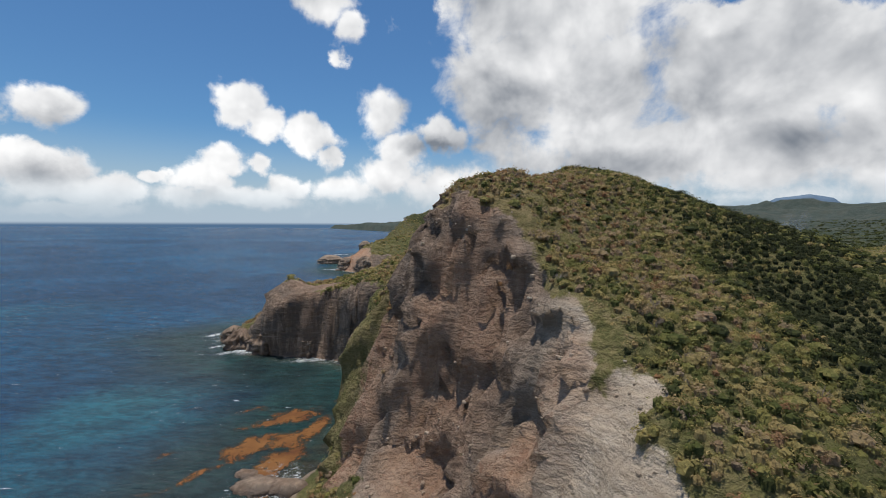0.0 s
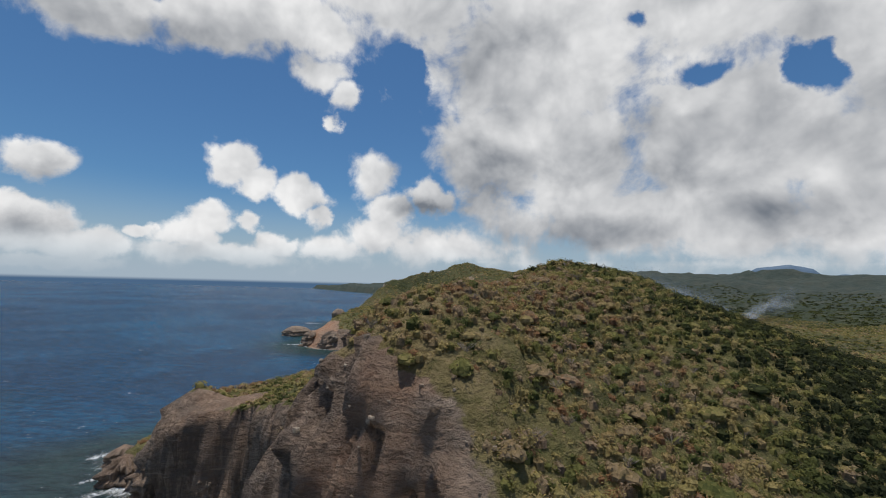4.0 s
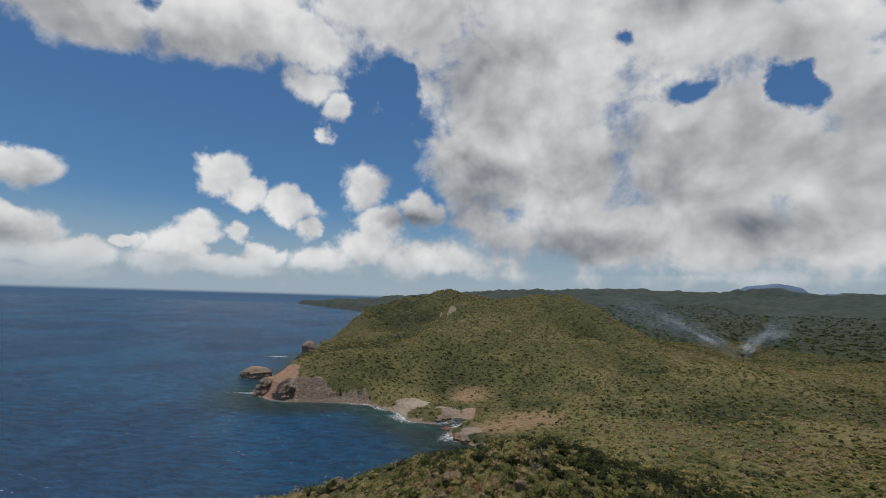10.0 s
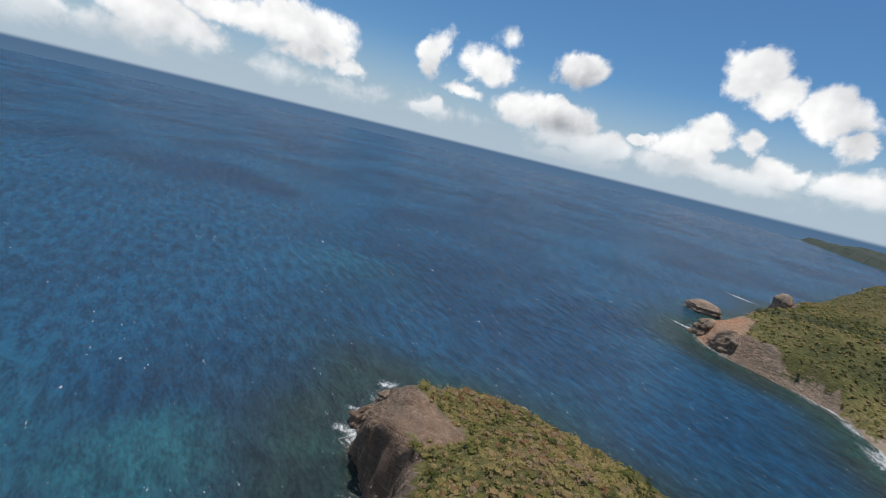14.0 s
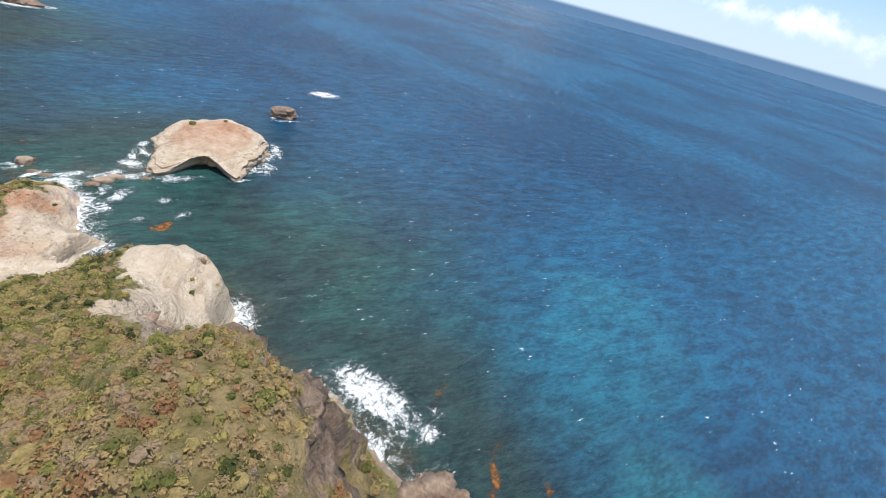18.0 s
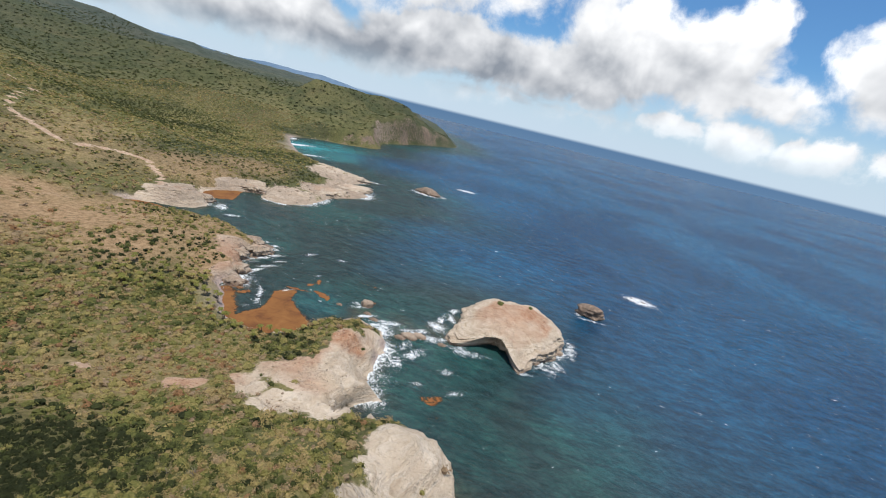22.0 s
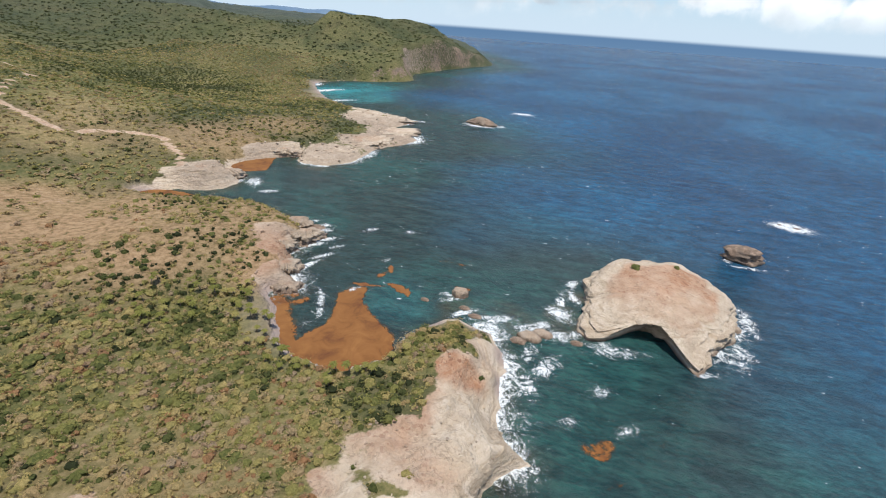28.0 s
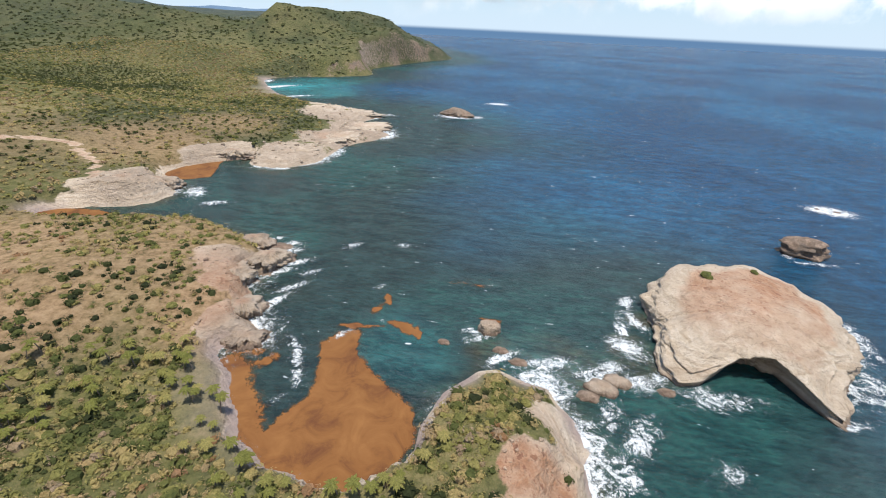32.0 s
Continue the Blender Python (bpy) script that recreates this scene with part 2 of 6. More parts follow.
# below the horizon the open sea goes on beyond the water sheet
sea_rim = wmix(wstep(up, -0.026, -0.006), (FAR_SEA[0] * 1.12, FAR_SEA[1] * 1.08, FAR_SEA[2] * 1.04, 1), (FAR_SEA[0], FAR_SEA[1], FAR_SEA[2], 1))
full = wmix(wstep(up, -0.0095, -0.0015), sea_rim, full)
bg = wt.nodes.new("ShaderNodeBackground")
bg.inputs["Strength"].default_value = SKY_STRENGTH
wt.links.new(full, bg.inputs["Color"])
wt.links.new(bg.outputs[0], wt.nodes.new("ShaderNodeOutputWorld").inputs["Surface"])

lamp = bpy.data.lights.new("sun", "SUN")
lamp.energy, lamp.angle, lamp.color = SUN_POWER, radians(0.55), (1.0, 0.955, 0.88)
sun = new("sun", lamp)
sun.rotation_euler = SUN_DIR.to_track_quat("Z", "Y").to_euler()
sun.location = SUN_DIR * 900

# ---- materials ----
def material(name, rough=0.9, spec=0.25):
    m = bpy.data.materials.new(name)
    m.use_nodes = True
    b = m.node_tree.nodes["Principled BSDF"]
    b.inputs["Roughness"].default_value = rough
    b.inputs["Specular IOR Level"].default_value = spec
    return m, m.node_tree, b


class Nodes:
    """Short-hand for the nodes of one material."""

    def __init__(self, tree):
        self.t = tree
        self.co = tree.nodes.new("ShaderNodeTexCoord").outputs["Object"]

    def put(self, sock, v):
        if isinstance(v, (int, float)):
            sock.default_value = v
        elif isinstance(v, tuple):
            sock.default_value = v if len(v) == 4 or sock.type == "VECTOR" else (*v, 1)
        else:
            self.t.links.new(v, sock)

    def noise(self, scale, detail=5.0, rough=0.6, vec=None, distortion=0.0):
        n = self.t.nodes.new("ShaderNodeTexNoise")
        n.inputs["Scale"].default_value = scale
        n.inputs["Detail"].default_value = detail
        n.inputs["Roughness"].default_value = rough
        n.inputs["Distortion"].default_value = distortion
        self.put(n.inputs["Vector"], vec or self.co)
        return n.outputs["Fac"]

    def stretch(self, sx, sy, sz, rz=0.0):
        n = self.t.nodes.new("ShaderNodeMapping")
        self.put(n.inputs["Vector"], self.co)
        n.inputs["Scale"].default_value = (sx, sy, sz)
        n.inputs["Rotation"].default_value = (0, 0, radians(rz))
        return n.outputs[0]

    def step(self, v, lo, hi, a=0.0, b=1.0):
        n = self.t.nodes.new("ShaderNodeMapRange")
        n.interpolation_type = "SMOOTHSTEP"
        self.put(n.inputs[0], v)
        for i, x in enumerate((lo, hi, a, b)):
            n.inputs[i + 1].default_value = x
        return n.outputs[0]

    def math(self, op, a, b=0.0, clamp=False):
        n = self.t.nodes.new("ShaderNodeMath")
        n.operation, n.use_clamp = op, clamp
        self.put(n.inputs[0], a)
        self.put(n.inputs[1], b)
        return n.outputs[0]

    def mix(self, f, a, b, blend="MIX"):
        n = self.t.nodes.new("ShaderNodeMix")
        n.data_type, n.blend_type = "RGBA", blend
        self.put(n.inputs[0], f)
        self.put(n.inputs[6], a)
        self.put(n.inputs[7], b)
        return n.outputs[2]

    def attr(self, name):
        n = self.t.nodes.new("ShaderNodeAttribute")
        n.attribute_name = name
        return n.outputs["Fac"]

    def ramp(self, v, stops):
        n = self.t.nodes.new("ShaderNodeValToRGB")
        self.put(n.inputs[0], v)
        while len(n.color_ramp.elements) < len(stops):
            n.color_ramp.elements.new(0.5)
        for e, (p, c) in zip(n.color_ramp.elements, stops):
            e.position, e.color = p, (*c, 1)
        return n.outputs[0]

    def bump(self, height, strength, distance):
        n = self.t.nodes.new("ShaderNodeBump")
        n.inputs["Strength"].default_value = strength
        n.inputs["Distance"].default_value = distance
        self.put(n.inputs["Height"], height)
        return n.outputs[0]

    def island(self):
        return self.t.nodes.new("ShaderNodeNewGeometry").outputs["Random Per Island"]


def rock_colour(n):
    """Layered volcanic rock: pale tuff, dark lava and reddish soil, chosen by the land's own attributes."""
    strata = n.noise(1.0, 7, 0.65, n.stretch(0.05, 0.05, 0.75), 0.5)
    blotch = n.noise(0.10, 8, 0.68)
    grain = n.noise(0.9, 6, 0.72)
    drip = n.noise(1.0, 6, 0.65, n.stretch(0.42, 0.42, 0.05), 0.3)
    pale = n.ramp(strata, [(0.28, (0.34, 0.25, 0.165)), (0.42, (0.51, 0.41, 0.30)), (0.58, (0.66, 0.56, 0.445))])
    pale = n.mix(n.step(blotch, 0.35, 0.7), pale, (0.55, 0.44, 0.325))
    dark = n.ramp(drip, [(0.30, (0.105, 0.074, 0.054)), (0.48, (0.21, 0.148, 0.108)), (0.66, (0.36, 0.26, 0.19))])
    dark = n.mix(n.step(blotch, 0.46, 0.62), dark, (0.16, 0.125, 0.10))
    dark = n.mix(n.step(strata, 0.58, 0.68), dark, (0.36, 0.27, 0.20))
    red = n.mix(n.step(n.noise(0.25, 6, 0.7), 0.35, 0.65), (0.36, 0.185, 0.105), (0.50, 0.325, 0.215))
    c = n.mix(n.attr("tone"), pale, dark)
    c = n.mix(n.attr("soil"), c, red)
    pits = n.step(n.noise(0.45, 7, 0.75, None, 0.4), 0.60, 0.68)
    c = n.mix(n.math("MULTIPLY", pits, 0.4), c, (0.16, 0.12, 0.085))
    c = n.mix(n.step(grain, 0.42, 0.80, 0.0, 0.3), c, (0.22, 0.165, 0.12))
    seam = n.math("ABSOLUTE", n.math("SUBTRACT", n.noise(0.16, 5, 0.55, n.stretch(1, 1, 1.8), 1.2), 0.5))
    c = n.mix(n.math("MULTIPLY", n.step(seam, 0.022, 0.004), n.step(n.noise(0.07, 3, 0.5), 0.42, 0.60, 0.0, 0.4)), c, (0.16, 0.12, 0.085))
    layer = n.step(n.noise(1.0, 4, 0.6, n.stretch(0.03, 0.03, 0.34), 0.8), 0.40, 0.56)
    c = n.mix(n.math("MULTIPLY", layer, 0.2), c, n.mix(1.0, c, (0.62, 0.56, 0.52), "MULTIPLY"))
    fleck = n.step(n.noise(0.5, 4, 0.55), 0.56, 0.64)
    return n.mix(n.math("MULTIPLY", n.math("MULTIPLY", fleck, n.attr("soil")), 0.7), c, (0.20, 0.075, 0.042))


def rock_relief(n, fine):
    """Height of the rock's small ledges, lumps and cracks."""
    ledge = n.noise(1.0, 4, 0.6, n.stretch(0.14, 0.14, 0.6), 0.2)
    seam = n.math("ABSOLUTE", n.math("SUBTRACT", n.noise(0.16, 5, 0.55, n.stretch(1, 1, 1.8), 1.2), 0.5))
    h = n.math("ADD", n.noise(fine, 8, 0.7), n.math("MULTIPLY", n.noise(0.2, 5, 0.6, n.stretch(1, 1, 2.3)), 2.0))
    return n.math("ADD", n.math("ADD", h, n.math("MULTIPLY", ledge, 0.45)), n.step(seam, 0.0, 0.03, 0.0, 0.04))


def make_ground():
    m, t, b = material("ground", 0.95, 0.15)
    n = Nodes(t)
    cover = n.noise(0.012, 6, 0.6)
    tuft = n.noise(0.30, 6, 0.72)
    speck = n.noise(1.4, 4, 0.7)
    green = n.ramp(n.math("ADD", n.math("MULTIPLY", tuft, 0.75), n.math("MULTIPLY", speck, 0.25)), [
        (0.30, (0.075, 0.074, 0.030)), (0.44, (0.15, 0.140, 0.052)), (0.56, (0.235, 0.195, 0.085)), (0.70, (0.33, 0.25, 0.145))])
    lush = n.ramp(tuft, [(0.3, (0.065, 0.072, 0.026)), (0.5, (0.12, 0.118, 0.043)), (0.7, (0.20, 0.165, 0.075))])
    veg = n.mix(n.step(cover, 0.42, 0.60), lush, green)
    # denser woods and the cloud shadow on the hills, both as darker colour
    veg = n.mix(n.attr("wood_shade"), veg, n.ramp(n.noise(0.045, 6, 0.7), [(0.35, (0.026, 0.036, 0.020)), (0.55, (0.050, 0.062, 0.030)), (0.72, (0.092, 0.092, 0.046))]))
    # blue-grey mix stands in for haze over the far hills
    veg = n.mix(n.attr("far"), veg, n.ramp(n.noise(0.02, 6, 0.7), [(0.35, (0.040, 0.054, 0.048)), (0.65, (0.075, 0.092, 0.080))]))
    soil = n.mix(n.step(tuft, 0.35, 0.65), (0.235, 0.145, 0.076), (0.385, 0.26, 0.150))
    veg = n.mix(n.math("MULTIPLY", n.attr("dry"), n.step(tuft, 0.28, 0.46)), veg, soil)
    edge = n.step(n.math("ADD", n.attr("bare"), n.math("MULTIPLY", n.math("SUBTRACT", n.noise(0.22, 6, 0.7), 0.5), 0.9)), 0.40, 0.56)
    col = n.mix(edge, veg, rock_colour(n))
    sand = n.mix(n.noise(0.5, 4, 0.6), (0.27, 0.205, 0.18), (0.38, 0.30, 0.265))
    col = n.mix(n.attr("sand"), col, sand)
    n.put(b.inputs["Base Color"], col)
    n.put(b.inputs["Normal"], n.bump(rock_relief(n, 0.8), 1.0, 1.1))
    return m


def make_rock(name):
    m, t, b = material(name, 0.92, 0.2)
    n = Nodes(t)
    n.put(b.inputs["Base Color"], rock_colour(n))
    n.put(b.inputs["Normal"], n.bump(rock_relief(n, 1.1), 1.0, 0.9))
    return m


def make_leaves(name, stops):
    m, t, b = material(name, 0.75, 0.15)
    n = Nodes(t)
    c = n.ramp(n.attr("hue"), stops)
    c = n.mix(n.math("MULTIPLY", n.island(), 0.7), c, n.mix(1.0, c, (1.55, 1.44, 1.5), "MULTIPLY"))
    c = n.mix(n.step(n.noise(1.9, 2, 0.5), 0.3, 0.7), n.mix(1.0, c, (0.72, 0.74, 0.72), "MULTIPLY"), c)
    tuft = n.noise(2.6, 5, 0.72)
    # shaded gaps and lit tops of the tufts are put into the colour
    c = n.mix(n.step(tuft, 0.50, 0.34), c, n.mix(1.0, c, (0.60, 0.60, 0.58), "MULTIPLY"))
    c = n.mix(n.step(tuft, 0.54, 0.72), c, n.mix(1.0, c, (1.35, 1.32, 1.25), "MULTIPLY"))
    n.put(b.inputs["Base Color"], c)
    lean = t.nodes.new("ShaderNodeVectorMath")
    lean.operation = "MULTIPLY_ADD"
    n.put(lean.inputs[0], n.bump(tuft, 0.6, 0.4))
    lean.inputs[1].default_value = (0.62, 0.62, 0.62)
    lean.inputs[2].default_value = (0.0, 0.0, 0.46)
    n.put(b.inputs["Normal"], lean.outputs[0])
    thin = t.nodes.new("ShaderNodeBsdfTranslucent")
    n.put(thin.inputs["Color"], c)
    both = t.nodes.new("ShaderNodeMixShader")
    both.inputs[0].default_value = 0.42
    t.links.new(b.outputs[0], both.inputs[1])
    t.links.new(thin.outputs[0], both.inputs[2])
    t.links.new(both.outputs[0], t.nodes["Material Output"].inputs["Surface"])
    return m


def make_water():
    m, t, b = material("sea_water", 0.30, 0.0)
    n = Nodes(t)
    b.inputs["IOR"].default_value = 1.01
    shoal = n.attr("shoal")
    patch = n.step(n.noise(0.0075, 5, 0.6, None, 0.7), 0.42, 0.62)
    deep = n.mix(n.step(n.noise(0.0035, 4, 0.55, None, 0.5), 0.35, 0.65), (0.003, 0.040, 0.104), (0.005, 0.076, 0.168))
    mid = n.mix(patch, (0.018, 0.042, 0.044), (0.016, 0.064, 0.062))
    c = n.mix(n.step(shoal, 0.03, 0.40), deep, mid)
    bed = n.mix(n.step(n.noise(0.10, 7, 0.7, None, 0.5), 0.38, 0.62), (0.052, 0.052, 0.036), (0.030, 0.062, 0.050))
    c = n.mix(n.step(shoal, 0.62, 0.97), c, bed)
    c = n.mix(n.attr("lagoon"), c, (0.030, 0.24, 0.27))
    swell = n.noise(0.06, 5, 0.55, n.stretch(0.40, 1.0, 1.0, 24))
    chop = n.noise(0.62, 8, 0.66, n.stretch(0.42, 1.0, 1.0, 24))
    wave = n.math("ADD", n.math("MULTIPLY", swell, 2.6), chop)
    # light and dark sides of the waves are put into the colour
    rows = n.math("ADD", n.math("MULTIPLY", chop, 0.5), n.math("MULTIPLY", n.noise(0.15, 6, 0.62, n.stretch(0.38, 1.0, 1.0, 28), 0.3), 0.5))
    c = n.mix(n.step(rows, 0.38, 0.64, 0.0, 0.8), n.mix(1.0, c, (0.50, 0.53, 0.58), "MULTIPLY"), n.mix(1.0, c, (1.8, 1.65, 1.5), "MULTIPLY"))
    caps = n.noise(0.50, 6, 0.68, n.stretch(0.30, 1.0, 1.0, 40), 0.4)
    white = n.step(n.math("ADD", caps, n.math("MULTIPLY", n.noise(0.02, 4, 0.6), 0.14)), 0.742, 0.768)
    c = n.mix(n.math("MULTIPLY", white, 0.9), c, (0.72, 0.76, 0.77))
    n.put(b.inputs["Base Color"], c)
    tilt = n.bump(wave, 1.0, 1.7)
    n.put(b.inputs["Normal"], tilt)
    gloss = t.nodes.new("ShaderNodeBsdfGlossy")
    gloss.inputs["Roughness"].default_value = 0.22
    n.put(gloss.inputs["Normal"], tilt)
    fres = t.nodes.new("ShaderNodeFresnel")
    fres.inputs["IOR"].default_value = 1.33
    n.put(fres.inputs["Normal"], tilt)
    both = t.nodes.new("ShaderNodeMixShader")
    n.put(both.inputs[0], n.math("MINIMUM", n.math("MULTIPLY", fres.outputs[0], 0.64), 0.36))
    t.links.new(b.outputs[0], both.inputs[1])
    t.links.new(gloss.outputs[0], both.inputs[2])
    t.links.new(both.outputs[0], t.nodes["Material Output"].inputs["Surface"])
    return m


def make_foam():
    m, t, b = material("foam", 0.65, 0.3)
    n = Nodes(t)
    b.inputs["Base Color"].default_value = (0.74, 0.77, 0.78, 1)
    lace = n.math("ADD", n.math("MULTIPLY", n.noise(0.22, 7, 0.66, None, 1.8), 0.45), n.math("MULTIPLY", n.noise(1.3, 6, 0.75, None, 1.6), 0.55))
    lace = n.step(lace, 0.34, 0.66)
    a = n.step(n.math("ADD", n.math("MULTIPLY", lace, 0.80), n.math("MULTIPLY", n.attr("foam"), 0.50)), 0.62, 1.12)
    n.put(b.inputs["Alpha"], a)
    n.put(b.inputs["Normal"], n.bump(lace, 0.6, 0.5))
    return m


def make_weed():
    m, t, b = material("floating_seaweed", 0.85, 0.25)
    n = Nodes(t)
    c = n.ramp(n.noise(0.10, 6, 0.65, None, 0.8), [(0.30, (0.10, 0.036, 0.013)), (0.48, (0.175, 0.072, 0.020)), (0.70, (0.225, 0.100, 0.030))])
    n.put(b.inputs["Base Color"], c)
    lace = n.math("ADD", n.math("MULTIPLY", n.noise(0.14, 7, 0.7, None, 1.5), 0.75), n.math("MULTIPLY", n.noise(0.9, 5, 0.7, None, 1.0), 0.35))
    n.put(b.inputs["Alpha"], n.step(n.math("ADD", lace, n.math("MULTIPLY", n.attr("mat"), 0.62)), 0.76, 0.94))
    n.put(b.inputs["Normal"], n.bump(n.noise(2.5, 4, 0.7), 0.5, 0.15))
    return m


GROUND, ROCK = make_ground(), make_rock("sea_rock")
WATER, FOAM, WEED = make_water(), make_foam(), make_weed()
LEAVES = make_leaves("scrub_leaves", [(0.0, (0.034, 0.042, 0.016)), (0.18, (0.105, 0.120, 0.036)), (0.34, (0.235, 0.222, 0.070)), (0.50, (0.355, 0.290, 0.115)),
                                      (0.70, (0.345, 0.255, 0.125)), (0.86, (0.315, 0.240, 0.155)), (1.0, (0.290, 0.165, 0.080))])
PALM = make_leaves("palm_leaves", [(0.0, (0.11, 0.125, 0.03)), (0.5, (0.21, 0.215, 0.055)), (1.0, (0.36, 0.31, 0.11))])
def make_bark(name, a, c):
    m, t, b = material(name, 0.9, 0.15)
    n = Nodes(t)
    n.put(b.inputs["Base Color"], n.mix(n.noise(3.0, 5, 0.7, n.stretch(1, 1, 4)), a, c))
    return m


BARK = make_bark("bark", (0.13, 0.10, 0.075), (0.26, 0.21, 0.17))
TWIG = make_bark("weathered_twigs", (0.24, 0.19, 0.15), (0.36, 0.31, 0.27))

# ---- plan of the coast (metres), walked from the far southern cape to the far north ----
COAST_SOUTH = [(5200, -5200), (1500, -3600), (520, -2300), (300, -1760), (262, -1570), (335, -1344), (391, -1088), (357, -955), (412, -888), (476, -850), (497, -775), (416, -652),
               (334, -573), (286, -556), (228, -525), (232, -470), (188, -426), (217, -371), (221, -318), (242, -298), (262, -298), (278, -322), (290, -304), (304, -288),
               (312, -266), (299, -251), (280, -232), (279, -215), (296, -203), (322, -194), (326, -182)]
COAST_BAY = [(290, -178), (250, -186), (222, -187), (199, -176), (184, -163), (187, -150), (177, -134), (170, -120), (157, -108), (170, -101), (161, -90), (153, -81), (144, -70),
             (134, -63), (120, -58), (109, -59), (101, -66), (97, -79), (94, -90), (89, -98), (84, -106), (77, -107), (66, -103), (57, -95), (52, -83), (53, -68), (53, -54),
             (50, -46), (41, -39), (50, -32), (56, -20), (52, -12), (40, -10)]
COAST_HEAD = [(27, -8), (12, -4), (0, 7), (-5, 22), (-1, 34), (2, 43), (-5, 51), (-15, 63), (-28, 84), (-38, 105), (-42, 120), (-36, 135), (-34, 157), (-32, 180), (-30, 202),
              (-42, 225), (-56, 236), (-76, 243), (-96, 247), (-116, 256), (-129, 272), (-137, 291), (-122, 304), (-100, 313), (-60, 326), (-10, 350), (35, 385)]
COAST_NORTH = [(68, 420), (80, 455), (86, 480), (96, 500), (73, 523), (66, 539), (78, 565), (94, 585), (78, 598), (60, 577), (30, 580), (16, 612), (-17, 645), (-51, 654),
               (-117, 656), (-150, 675), (-160, 700), (-142, 740), (-160, 800), (-150, 900), (-170, 1010), (-120, 1180), (-157, 1563), (-150, 2100), (-211, 2487), (-380, 3400),
               (-1190, 4900), (-1500, 6200), (5200, 6200)]


def smooth_line(pts, step):
    """A line through the plan's corners, with rounded bends and a ragged edge."""
    p = np.array(pts, float)
    out = []
    for i in range(len(p) - 1):
        a, b, c, d = p[max(i - 1, 0)], p[i], p[i + 1], p[min(i + 2, len(p) - 1)]
        length = np.hypot(*(c - b))
        n = int(np.clip(length / step, 2, 26))
        t = np.linspace(0, 1, n, endpoint=False)[:, None]
        m0, m1 = 0.32 * (c - a), 0.32 * (d - b)
        out.append((2 * t**3 - 3 * t**2 + 1) * b + (t**3 - 2 * t**2 + t) * m0 + (-2 * t**3 + 3 * t**2) * c + (t**3 - t**2) * m1)
    return np.concatenate(out + [p[-1:]])


rng = np.random.default_rng(7)
COAST = smooth_line(COAST_SOUTH + COAST_BAY + COAST_HEAD + COAST_NORTH, 5.0)
_seg = np.hypot(*np.diff(COAST, axis=0).T)
COAST[1:-1] += rng.normal(0, 1, (len(COAST) - 2, 2)) * np.clip(0.16 * np.minimum(_seg[:-1], _seg[1:]), 0, 12)[:, None]


def lattice(seed, n=256):
    return np.random.default_rng(seed).random((n, n))


def vnoise(x, y, seed=0):
    """Smooth value noise, 0 to 1, one cell to a metre."""
    g = lattice(seed)
    xi, yi = np.floor(x).astype(int), np.floor(y).astype(int)
    fx, fy = x - xi, y - yi
    fx, fy = fx * fx * (3 - 2 * fx), fy * fy * (3 - 2 * fy)
    a, b = g[xi % 256, yi % 256], g[(xi + 1) % 256, yi % 256]
    c, d = g[xi % 256, (yi + 1) % 256], g[(xi + 1) % 256, (yi + 1) % 256]
    return (a * (1 - fx) + b * fx) * (1 - fy) + (c * (1 - fx) + d * fx) * fy


def fbm(x, y, size, octaves=4, seed=0, gain=0.5):
    """Layered noise, about -1 to 1, its largest forms of that size in metres."""
    out, amp, total = 0.0, 1.0, 0.0
    for o in range(octaves):
        out = out + amp * (vnoise(x / size * 2**o + 17.3 * o, y / size * 2**o - 9.1 * o, seed + o) * 2 - 1)
        total, amp = total + amp, amp * gain
    return out / total


def shore(x, y):
    """Signed distance to the coast: above zero on land."""
    x, y = np.asarray(x, float).ravel(), np.asarray(y, float).ravel()
    best, cross = np.full(x.shape, 1e18), np.zeros(x.shape, int)
    a, b = COAST, np.roll(COAST, -1, 0)
    for (ax, ay), (bx, by) in zip(a, b):
        dx, dy = bx - ax, by - ay
        if dx * dx + dy * dy < 1e-9:
            continue
        t = np.clip(((x - ax) * dx + (y - ay) * dy) / (dx * dx + dy * dy), 0, 1)
        best = np.minimum(best, (x - ax - t * dx) ** 2 + (y - ay - t * dy) ** 2)
        if ay != by:
            cross += ((ay > y) != (by > y)) & (x < (bx - ax) * (y - ay) / (by - ay) + ax)
    return np.sqrt(best) * np.where(cross % 2 == 1, 1, -1)


# spot heights of the land: x, y, z
HILL = [(62, 203, 98), (14, 149, 89), (-10, 131, 65), (5, 113, 72), (22, 88, 57), (34, 72, 51), (31, 57, 47), (-12, 147, 61), (-18, 160, 53), (37, 110, 66), (36, 150, 88),
        (90, 180, 86), (110, 130, 64), (130, 180, 74), (100, 80, 42), (80, 120, 64), (60, 45, 36), (95, 30, 22), (-2, 95, 22), (-14, 84, 15), (8, 74, 22), (-22, 108, 15), (-27, 124, 13), (-26, 140, 20),
        (-18, 185, 52), (-12, 210, 54), (10, 240, 70), (50, 250, 80), (100, 235, 80)]
HEAD = [(-34, 236, 46), (-66, 276, 36), (-83, 275, 33), (-92, 268, 39), (-108, 279, 21), (-106, 262, 19), (-122, 285, 11), (-92, 290, 32), (-55, 290, 41), (-33, 299, 42), (5, 318, 38), (-20, 262, 56),
        (40, 300, 56), (50, 350, 28), (90, 330, 48), (160, 280, 60), (170, 200, 62), (230, 230, 42), (220, 330, 34)]
